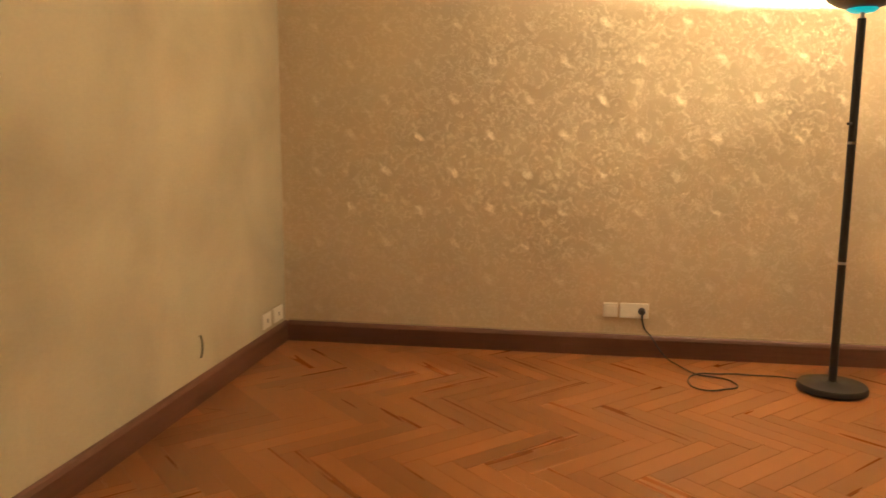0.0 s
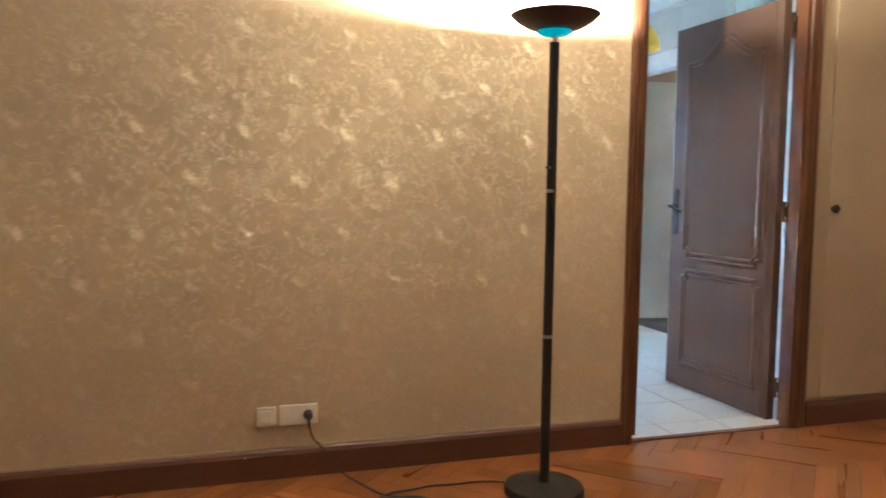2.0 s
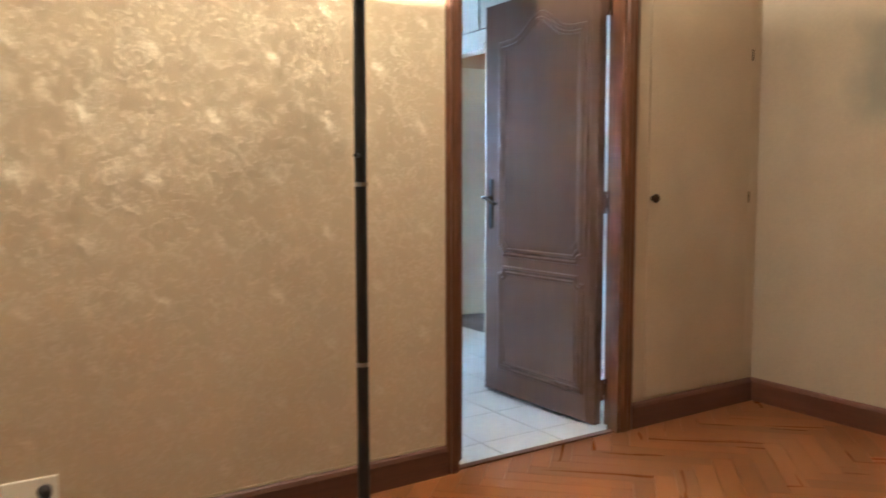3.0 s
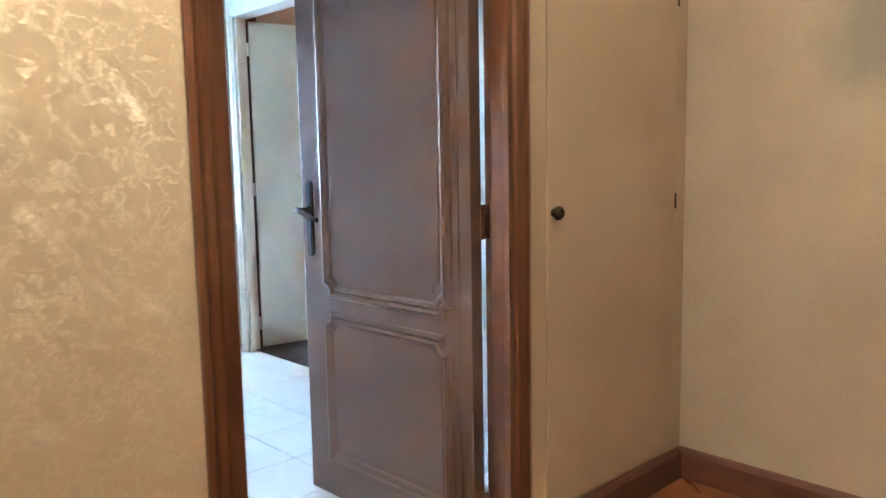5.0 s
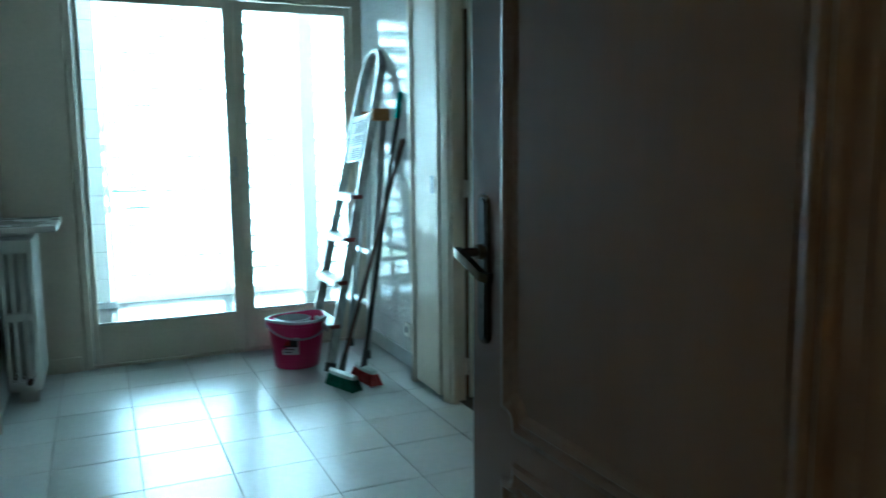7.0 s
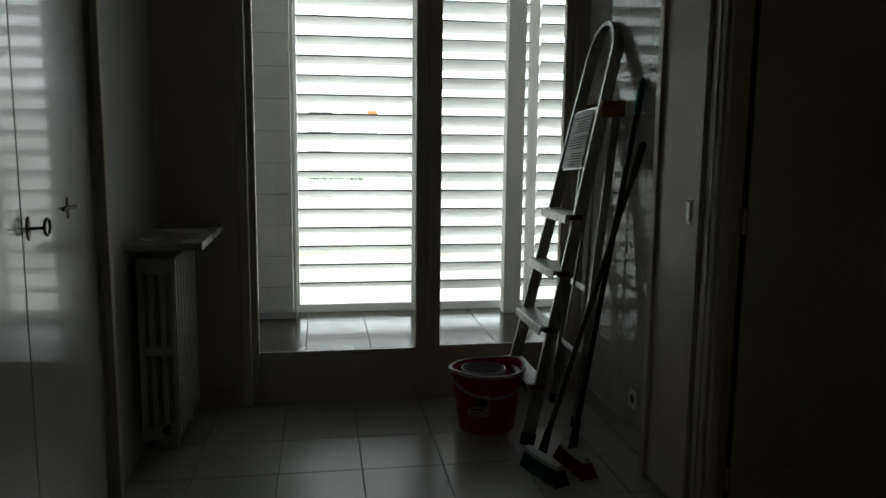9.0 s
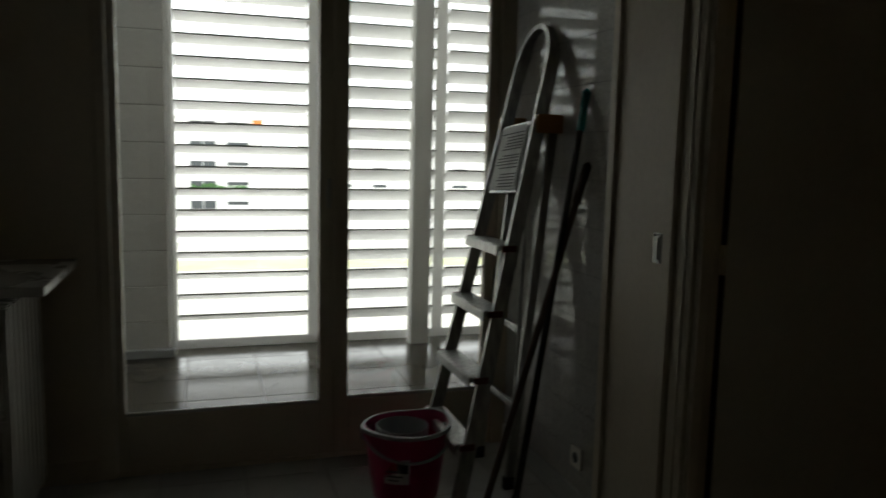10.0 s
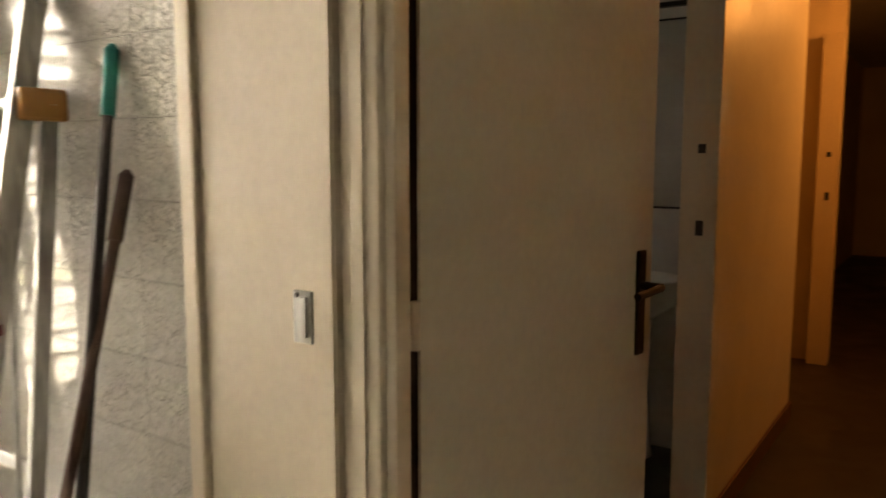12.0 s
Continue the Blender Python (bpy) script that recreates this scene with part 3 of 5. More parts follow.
# ---- the panelled door, standing open ----
def panel_outline(y0, y1, z0, z1, arch, notch_top, notch_bottom, r=0.035):
    """A door panel's outline in (y, z): optional arched top and concave corners."""
    pts = []
    def corner(cy, cz, a0):
        return [(cy + r * math.cos(radians(a0 + a)), cz + r * math.sin(radians(a0 + a))) for a in range(0, 91, 15)]
    pts += list(reversed(corner(y0, z0, 0))) if notch_bottom else [(y0, z0)]
    pts += list(reversed(corner(y1, z0, 90))) if notch_bottom else [(y1, z0)]
    if arch:
        for k in range(25):
            u = k / 24
            y = y1 + (y0 - y1) * u
            lift = math.exp(-((u - 0.5) / 0.2) ** 2)
            edge = math.exp(-(0.5 / 0.2) ** 2)
            pts.append((y, z1 + arch * (lift - edge)))
    else:
        pts += list(reversed(corner(y1, z1, 180))) if notch_top else [(y1, z1)]
        pts += list(reversed(corner(y0, z1, 270))) if notch_top else [(y0, z1)]
    return pts


def panelled_door():
    ob = thing("door_1", (4.239, 0.10, 0), "dark walnut panelled door with an arched panel, standing open", "door")
    x0, x1 = 4.178, 4.222
    leaf = part("leaf", box((x0, 0.092, 0.012), (x1, 0.912, 2.035), 0.003), DOORWOOD, ob)
    moulding = [(-0.024, 0), (-0.020, 0.008), (-0.010, 0.011), (-0.002, 0.003), (0.003, 0.003), (0.009, 0.011), (0.019, 0.008), (0.024, 0)]
    for face, way in ((x0, -1), (x1, 1)):
        for name, outline in (("upper", panel_outline(0.19, 0.775, 0.762, 1.815, 0.105, False, True)), ("lower", panel_outline(0.19, 0.775, 0.16, 0.668, 0, True, False))):
            pts = [(face - way * 0.0005, y, z) for y, z in outline]
            part("moulding", sweep(pts, moulding, (way, 0, 0), closed=True), DOORWOOD, leaf)
            cy, cz = 0.4825, sum(z for _, z in outline) / len(outline)
            inner = [(cy + (y - cy) * 0.9, cz + (z - cz) * 0.93) for y, z in outline]
            part("panel", prism(inner, 0, face - way * 0.002, face + way * 0.004), DOORWOOD, leaf)
        part("bead", box((face + way * 0.0001, 0.138, 0.02), (face + way * 0.004, 0.145, 2.02), 0.0015), DOORWOOD, leaf)
    # handle set on both faces: a raised rim round a darker plate, and a square-shouldered lever
    hy = 0.862
    def capsule(w, z0, z1):
        arc = [k * math.pi / 6 for k in range(7)]
        return [(hy + w * math.cos(a), z1 + w * math.sin(a)) for a in arc] + [(hy - w * math.cos(a), z0 - w * math.sin(a)) for a in arc]
    for face, way in ((x0, -1), (x1, 1)):
        handle = part("handle", prism(capsule(0.019, 0.895, 1.125), 0, face, face + way * 0.006), BRASS, ob, "dark aged brass long-plate lever handle")
        part("plate_field", prism(capsule(0.012, 0.895, 1.125), 0, face + way * 0.006, face + way * 0.009), BLACK, handle)
        part("rose", rod((face + way * 0.006, hy, 1.042), (face + way * 0.018, hy, 1.042), 0.016, 0.013), BRASS, handle, smooth=True)
        part("neck", rod((face, hy, 1.042), (face + way * 0.056, hy, 1.042), 0.0085), BRASS, handle, smooth=True)
        part("lever", sweep([(face + way * 0.05, hy + 0.012, 1.044), (face + way * 0.056, hy - 0.01, 1.042), (face + way * 0.057, hy - 0.05, 1.03), (face + way * 0.053, hy - 0.082, 1.014), (face + way * 0.046, hy - 0.1, 1.012)], [(-0.006, -0.008), (0.006, -0.008), (0.006, 0.008), (-0.006, 0.008)], (0, 0, 1)), BRASS, handle)
        part("keyhole", rod((face + way * 0.009, hy, 0.945), (face + way * 0.0095, hy, 0.945), 0.005, sides=12), RUBBER, handle)
    for z in (0.17, 1.03, 1.905):
        h = part("hinge", rod((4.241, 0.098, z - 0.024), (4.241, 0.098, z + 0.024), 0.008), BRASS, ob, "dark brass door hinge", True)
        part("flap", box((4.2165, 0.0885, z - 0.05), (4.236, 0.0915, z + 0.05), 0.001), BRONZE, h)
        part("flap", box((4.2445, 0.0925, z - 0.05), (4.2595, 0.0955, z + 0.05), 0.001), BRONZE, h)
    ob.rotation_euler = (0, 0, radians(1.3))


panelled_door()


# ---- floor lamp ----
def floor_lamp(x, y):
    ob = thing("floor_lamp", (x, y, 0), "tall black uplighter floor lamp with a dark bowl, lit", "lamp")
    part("base", lathe([(0.0, 0.0), (0.14, 0.0), (0.147, 0.006), (0.147, 0.026), (0.142, 0.033), (0.03, 0.037), (0.018, 0.045), (0, 0.045)], (x, y, 0)), BLACK, ob, smooth=True)
    for z0, z1 in ((0.04, 0.581), (0.591, 1.108), (1.118, 1.635)):
        part("pole", rod((x, y, z0), (x, y, z1), 0.0175, sides=24), BLACK, ob, smooth=True)
    for z in (0.586, 1.113):
        part("collar", rod((x, y, z - 0.006), (x, y, z + 0.006), 0.0185, sides=24), STEEL, ob, "thin steel joint ring", True)
    part("switch", rod((x - 0.012, y - 0.012, 1.195), (x - 0.032, y - 0.03, 1.195), 0.006), BLACK, ob, "small turn switch", True)
    part("neck", rod((x, y, 1.635), (x, y, 1.662), 0.009), STEEL, ob, "steel neck", True)
    part("glass_disc", lathe([(0.0, 1.660), (0.045, 1.661), (0.062, 1.672), (0.058, 1.676), (0.0, 1.668)], (x, y, 0)), TEAL, ob, "glowing teal glass disc", True)
    bowl = [(0, 1.672), (0.0555, 1.6752), (0.09713, 1.688), (0.1341, 1.7088), (0.1554, 1.728), (0.1573, 1.7304), (0.1536, 1.7312), (0.1313, 1.712), (0.09527, 1.692), (0.0555, 1.68), (0, 1.6776)]
    part("bowl", lathe(bowl, (x, y, 0), 56), BOWL, ob, "dark bronze uplighter bowl", True)
    liner = [(0, 1.6788), (0.0555, 1.6812), (0.09435, 1.6932), (0.1304, 1.7132), (0.148, 1.7268)]
    part("reflector", lathe(liner + [(r - 0.001, z + 0.0012) for r, z in reversed(liner[1:])] + [(0.0, 1.680)], (x, y, 0), 56), CERAMIC, ob, "white reflector inside the bowl", True)
    part("bulb", rod((x - 0.04, y, 1.693), (x + 0.04, y, 1.693), 0.006), SOCKET, ob)


floor_lamp(2.748, -0.42)


def cable():
    way = [(1.936, -0.035, 0.232), (1.94, -0.05, 0.19), (1.955, -0.04, 0.15), (1.985, -0.028, 0.12), (2.03, -0.03, 0.05), (2.07, -0.05, 0.004), (2.12, -0.17, 0.004), (2.17, -0.30, 0.005), (2.25, -0.32, 0.005), (2.31, -0.345, 0.005), (2.34, -0.42, 0.005), (2.33, -0.475, 0.005), (2.27, -0.50, 0.005), (2.2, -0.54, 0.005), (2.13, -0.51, 0.005), (2.115, -0.42, 0.005), (2.14, -0.33, 0.008), (2.2, -0.285, 0.011), (2.28, -0.275, 0.006), (2.36, -0.245, 0.004), (2.45, -0.262, 0.004), (2.54, -0.255, 0.004), (2.62, -0.28, 0.006), (2.66, -0.32, 0.010)]
    crv = bpy.data.curves.new("lamp_cable", "CURVE")
    crv.dimensions, crv.bevel_depth, crv.bevel_resolution, crv.resolution_u = "3D", 0.0038, 2, 6
    sp = crv.splines.new("NURBS")
    sp.points.add(len(way) - 1)
    for q, p in zip(sp.points, way):
        q.co = (*p, 1)
    sp.use_endpoint_u, sp.order_u = True, 3
    crv.materials.append(DARKPLASTIC)
    tagged(new("lamp_cable", crv), "thin dark cable looped on the parquet", "cable")


cable()


def outlet(name, x0, x1, z0, z1, plug=None, holes=(), label="ivory plastic wall socket plate"):
    ob = thing(name, ((x0 + x1) / 2, 0, z0), label, "socket", "wall sockets")
    plate = part("plate", box((x0, -0.011, z0), (x1, -0.0005, z1), 0.004), SOCKET, ob)
    for cx in holes:
        part("well", lathe([(0.0, 0.0), (0.021, 0.0), (0.021, 0.003), (0.018, 0.003), (0.018, 0.001), (0, 0.001)], (0, 0, 0), 24), SOCKET, plate).matrix_basis = pose(cx - (x0 + x1) / 2, -0.011, (z1 - z0) / 2, 90)
    if not holes:
        part("rocker", box((x0 + 0.014, -0.015, z0 + 0.014), (x1 - 0.014, -0.011, z1 - 0.014), 0.002), SOCKET, plate)
    return ob


outlet("wall_switch", 1.742, 1.817, 0.205, 0.280, label="ivory blank wall plate above the skirting")
outlet("wall_socket", 1.828, 1.974, 0.203, 0.282, holes=(1.866, 1.938), label="ivory double wall socket with a black plug in it")


def plug():
    bm = lathe([(0.0, 0.036), (0.012, 0.034), (0.017, 0.024), (0.019, 0.0), (0, 0)], (0, 0, 0), 24)
    bmesh.ops.transform(bm, verts=bm.verts, matrix=Matrix.Translation((1.938, -0.0115, 0.242)) @ Matrix.Rotation(radians(90), 4, "X"))
    ob = tagged(part("plug", bm, DARKPLASTIC, smooth=True), "round black mains plug in the socket", "plug")
    part("strain_relief", rod((1.938, -0.035, 0.235), (1.938, -0.042, 0.20), 0.007, 0.005), DARKPLASTIC, ob)


plug()


def side_plate(y0, y1, z0, z1, name, label):
    ob = thing(name, (0, (y0 + y1) / 2, z0), label, "socket", "wall sockets")
    plate = part("plate", box((0.0005, y0, z0), (0.011, y1, z1), 0.004), SOCKET, ob)
    part("insert", box((0.011, y0 + 0.02, z0 + 0.02), (0.013, y1 - 0.02, z1 - 0.02), 0.001), SOCKET, plate)
    part("slot", box((0.013, (y0 + y1) / 2 - 0.006, z0 + 0.03), (0.0135, (y0 + y1) / 2 + 0.006, z1 - 0.03)), DARKPLASTIC, plate)


side_plate(-0.34, -0.23, 0.135, 0.215, "wall_socket", "pale wall socket on the stained wall")
side_plate(-0.19, -0.06, 0.135, 0.215, "wall_socket", "pale wall socket near the corner")


def wall_wire():
    pts = [(0.004, -1.02 - 0.02 * math.cos(a), 0.236 + 0.048 * math.sin(a)) for a in [radians(80 + 20 * k) for k in range(11)]]
    tagged(part("wire_stub", sweep(pts, circle(0.003, 6), (1, 0, 0)), DARKPLASTIC), "short bent wire sticking out of the wall", "wire")


wall_wire()


# ---- utility room ----
def storage_door(y0, y1, group="tall cupboard doors"):
    ob = thing("tall_cupboard", (LEFT2, (y0 + y1) / 2, 0), "tall glossy white built-in cupboard door", "cupboard", group)
    part("door", box((LEFT2 - 0.018, y0 + 0.002, 0.012), (LEFT2 + 0.004, y1 - 0.002, ROOM_H - 0.02), 0.003), GLOSS, ob)
    return ob


def key(y, z, ring):
    ob = thing("key", (LEFT2 + 0.004, y, z), "small dark iron key in a cupboard lock", "key", "cupboard keys")
    part("escutcheon", prism([(y + 0.011 * math.cos(a), z + 0.032 * math.sin(a)) for a in [k * math.pi / 8 for k in range(16)]], 0, LEFT2 + 0.0042, LEFT2 + 0.007), BRASS, ob)
    if ring:
        part("shank", rod((LEFT2 + 0.006, y, z), (LEFT2 + 0.04, y + 0.01, z), 0.004), BLACK, ob)
        part("bow", sweep([(LEFT2 + 0.04, y + 0.034 + 0.022 * math.cos(a), z + 0.022 * math.sin(a)) for a in [k * math.pi / 8 for k in range(16)]], circle(0.004, 6), (1, 0, 0), closed=True), BLACK, ob, smooth=True)
    else:
        part("bar", box((LEFT2 + 0.007, y - 0.06, z - 0.005), (LEFT2 + 0.015, y + 0.06, z + 0.005), 0.002), BLACK, ob)


for y0, y1 in ((0.13, 0.79), (0.79, 1.45), (1.45, 2.11), (2.11, 2.76), (2.76, 3.40)):
    storage_door(y0, y1)
setting("trim_cupboard_post", (LEFT2 + 0.0181, 3.402, 0), (LEFT2 + 0.042, 3.445, ROOM_H), CREAM, "beige upright post at the end of the cupboards", 0.004)
setting("trim_window_cover_strip", (LEFT2 + 0.0181, WIN2 - 0.055, 0.886), (LEFT2 + 0.03, WIN2 - 0.021, ROOM_H), CREAM, "beige corner pipe cover", 0.006)
key(2.80, 1.043, True)
key(3.12, 1.068, False)


def lattice(xs, zs, y0, y1):
    """A thick plate in (x, z) with a slot in every second cell of every second row."""
    bm = bmesh.new()
    verts = {}
    def v(i, k, y):
        if (i, k, y) not in verts:
            verts[i, k, y] = bm.verts.new((xs[i], y, zs[k]))
        return verts[i, k, y]
    solid = {(i, k) for i in range(len(xs) - 1) for k in range(len(zs) - 1) if not (i % 2 and k % 2)}
    for i, k in solid:
        for y in (y0, y1):
            bm.faces.new((v(i, k, y), v(i + 1, k, y), v(i + 1, k + 1, y), v(i, k + 1, y)))
        for di, dk, a, b in ((-1, 0, (0, 0), (0, 1)), (1, 0, (1, 0), (1, 1)), (0, -1, (0, 0), (1, 0)), (0, 1, (0, 1), (1, 1))):
            if (i + di, k + dk) not in solid:
                p, q = (i + a[0], k + a[1]), (i + b[0], k + b[1])
                bm.faces.new((v(*p, y0), v(*q, y0), v(*q, y1), v(*p, y1)))
    bmesh.ops.recalc_face_normals(bm, faces=bm.faces)
    sharp = [e for e in bm.edges if len(e.link_faces) == 2 and e.calc_face_angle() > 1]
    bmesh.ops.bevel(bm, geom=sharp, offset=0.006, segments=2, affect="EDGES")
    return bm


def radiator():
    """A cast-iron column radiator of alike sections along the wall, seen from its end."""
    x0, x1, z0, z1, y0 = 3.098, 3.243, 0.09, 0.82, 3.72
    ob = thing("radiator", ((x0 + x1) / 2, 4.0, 0), "cream painted cast-iron column radiator under a marble shelf", "radiator")
    first = None
    for k in range(8):
        y = y0 + 0.062 * k
        bm = lattice((x0, x0 + 0.024, x0 + 0.042, x0 + 0.062, x0 + 0.083, x0 + 0.103, x0 + 0.121, x1), (z0, z0 + 0.06, (z0 + z1) / 2 - 0.02, (z0 + z1) / 2 + 0.02, z1 - 0.06, z1), y, y + 0.044) if first is None else bmesh.new()
        if first is None:
            first = part("section", bm, IRON, ob, smooth=True)
        else:
            bm.free()
            copy = new("section", first.data)
            copy.parent, copy.location = ob, (0, 0.062 * k, 0)
    part("foot", box((x0 + 0.03, y0 + 0.13, 0), (x1 - 0.03, y0 + 0.16, z0), 0.006), IRON, ob)
    part("foot", box((x0 + 0.03, y0 + 0.44, 0), (x1 - 0.03, y0 + 0.472, z0), 0.006), IRON, ob)
    part("valve", rod((x1 - 0.05, y0 - 0.03, 0.14), (x1 - 0.05, y0 + 0.01, 0.14), 0.014), BRASS, ob)


radiator()


def marble_shelf():
    bm = box((LEFT2 + 0.0185, 3.70, 0.852), (3.352, WIN2 - 0.036, 0.882), 0.004)
    ob = tagged(part("marble_shelf", bm, MARBLE), "grey veined marble shelf above the radiator", "shelf")
    part("bracket", box((LEFT2 + 0.0185, 3.80, 0.832), (3.22, 3.815, 0.852), 0.002), IRON, ob)
    part("bracket", box((LEFT2 + 0.0185, 4.15, 0.832), (3.22, 4.165, 0.852), 0.002), IRON, ob)


marble_shelf()


def glazed_door():
    """Two-leaf glazed balcony door in a wooden frame."""
    y0, y1, top = WIN2 - 0.01, WIN2 + 0.045, 2.09
    ob = tagged(new("window_1"), "two-leaf glazed balcony door in painted wooden frames", kind="structure")
    BASE[ob.name] = Vector((0, 0, 0))
    fr = [((3.42, y0 - 0.015, 0), (3.465, y1, 2.16)), ((5.03, y0 - 0.015, 0), (TILED - 0.001, y1, 2.16)), ((3.465, y0 - 0.015, top + 0.005), (5.03, y1, 2.16))]
    for a, b in fr:
        part("window_frame", box(a, b, 0.005), CREAM, ob)
    part("sill", box((3.465, y0, -0.005), (5.03, y1, 0.018), 0.004), CREAM, ob)
    for x0, x1, pl, pr, bottom in ((3.468, 4.322, 3.502, 4.258, 0.243), (4.325, 5.028, 4.380, 4.985, 0.252)):
        sash = part("sash", box((x0, y0, 0.02), (pl, y1 - 0.01, top), 0.005), CREAM, ob)
        part("stile", box((pr, y0, 0.02), (x1, y1 - 0.01, top), 0.005), CREAM, sash)
        part("bottom_rail", box((pl, y0 + 0.002, 0.02), (pr, y1 - 0.012, bottom), 0.005), CREAM, sash)
        part("glazing_bead", box((pl, y0 + 0.004, bottom), (pr, y0 + 0.018, bottom + 0.014), 0.003), WHITE, sash, "white glazing bead")
        part("top_rail", box((pl, y0 + 0.002, top - 0.05), (pr, y1 - 0.012, top), 0.005), CREAM, sash)
        glass_pane = part("pane", box((pl, y0 + 0.022, bottom), (pr, y0 + 0.026, top - 0.05)), PANE, sash, "clear window pane")
        glass_pane.visible_shadow = False
    part("handle", box((4.285, y0 - 0.03, 1.07), (4.302, y0 - 0.018, 1.19), 0.004), STEEL, ob, "slim metal handle")
    part("handle_rose", box((4.283, y0 - 0.018, 1.10), (4.304, y0, 1.15), 0.003), STEEL, ob)
    part("cover_strip", box((4.316, y0 - 0.012, 0.02), (4.345, y0, top), 0.004), CREAM, ob)


glazed_door()


# ---- stepladder ----
def stepladder():
    ob = thing("stepladder", (4.80, 3.97, 0), "scuffed aluminium stepladder folded against the tiled wall", "stepladder")
    foot, head = Vector((4.655, 3.925, 0)), Vector((5.07, 4.055, 1.68))
    def at(z, side):
        """A point of the front frame at height z; side is -1 or 1 along the wall."""
        u = z / 1.68
        c = foot.lerp(head, u)
        return c + Vector((0, side * (0.225 - 0.075 * u), 0))
    lean = (head - foot).normalized()
    for side in (-1, 1):
        part("stile", beam(at(0.015, side), at(1.64, side), (1, 0, 0), 0.052, 0.02), ALU, ob)
        part("foot_cap", beam(at(0.0, side), at(0.05, side), (1, 0, 0), 0.06, 0.028), RUBBER, ob, "black rubber foot")
    c = at(1.64, 0)
    arch = [c + Vector((0, -0.152 * math.cos(a), 0)) + lean * (0.165 * math.sin(a)) for a in [k * math.pi / 18 for k in range(19)]]
    normal = lean.cross(Vector((0, 1, 0))).normalized()
    part("top_hoop", sweep(arch, [(-0.01, -0.026), (0.01, -0.026), (0.01, 0.026), (-0.01, 0.026)], normal), ALU, ob, "bent aluminium top hoop")
    for z in (0.25, 0.487, 0.724, 0.961):
        a, b = at(z, -1), at(z, 1)
        mid = (a + b) / 2 + Vector((-0.012, 0, 0))
        half = (b - a).length / 2 - 0.002
        tread = part("step", box((mid.x - 0.045, mid.y - half, z - 0.012), (mid.x + 0.045, mid.y + half, z + 0.008), 0.004), ALU, ob)
        for g in range(5):
            gx = mid.x - 0.034 + 0.017 * g
            part("rib", box((gx - 0.003, mid.y - half + 0.004, z + 0.008), (gx + 0.003, mid.y + half - 0.004, z + 0.0105)), ALU, tread)
        part("lip", box((mid.x - 0.047, mid.y - half, z - 0.03), (mid.x - 0.041, mid.y + half, z + 0.004), 0.002), ALU, tread)
        for p, s in ((a, -1), (b, 1)):
            part("tip", box((p.x - 0.045, p.y + s * 0.012 - 0.006, z - 0.014), (p.x + 0.012, p.y + s * 0.012 + 0.006, z + 0.009), 0.003), REDTIP, tread, "red plastic step tip")
    # folded platform with its printed label
    lo, hi = at(1.15, 0) + normal * 0.008, at(1.42, 0) + normal * 0.008
    side_way = Vector((0, 1, 0))
    plat = part("platform", beam(lo, hi, side_way, 0.27, 0.02), ALU, ob, "folded platform with a printed sheet")
    front = -normal if normal.x > 0 else normal
    sheet = part("label_sheet", beam(lo + front * 0.0175 + lean * 0.012, hi + front * 0.0175 - lean * 0.012, side_way, 0.245, 0.002, 0), LABEL, plat, "white printed paper label")
    rows = random.Random(4)
    for k in range(18):
        d = 0.022 + 0.0125 * k
        if k in (5, 11):
            continue
        w = rows.uniform(0.14, 0.22)
        base = lo + front * 0.0192 + lean * d + side_way * (0.5 * (w - 0.22))
        part("text_bar", beam(base, base + lean * 0.0045, side_way, w, 0.0012, 0), INK, plat)
    # hinge blocks and rear frame
    for side in (-1, 1):
        top = at(1.43, side)
        block = part("hinge_block", box((top.x - 0.02, top.y - 0.02 + side * 0.012, 1.385), (top.x + 0.085, top.y + 0.02 + side * 0.012, 1.455), 0.008), ORANGE, ob, "orange plastic hinge block")
        part("rivet", rod((top.x + 0.05, top.y + side * 0.032 - 0.002, 1.42), (top.x + 0.05, top.y + side * 0.034, 1.42), 0.008, sides=12), STEEL, block)
        rear_top = Vector((top.x + 0.055, top.y + side * 0.005, 1.40))
        rear_foot = Vector((4.93, 4.035 + side * 0.165, 0.01))
        part("rear_leg", beam(rear_foot, rear_top, (1, 0, 0), 0.036, 0.018), ALU, ob)
        part("foot_cap", beam(rear_foot - Vector((0, 0, 0.01)), rear_foot + Vector((0, 0, 0.04)), (1, 0, 0), 0.042, 0.026), RUBBER, ob, "black rubber foot")
    part("rear_brace", beam((4.96, 3.88, 0.32), (4.96, 4.19, 0.32), (0, 0, 1), 0.03, 0.014), ALU, ob)
    part("rear_brace", beam((4.985, 3.89, 0.62), (4.985, 4.18, 0.62), (0, 0, 1), 0.03, 0.014), ALU, ob)
    part("strut", rod((5.01, 3.97, 1.13), (4.955, 3.90, 0.33), 0.006, sides=8), ALU, ob)
    part("strut", rod((5.01, 3.99, 1.13), (4.955, 4.15, 0.33), 0.006, sides=8), ALU, ob)


stepladder()


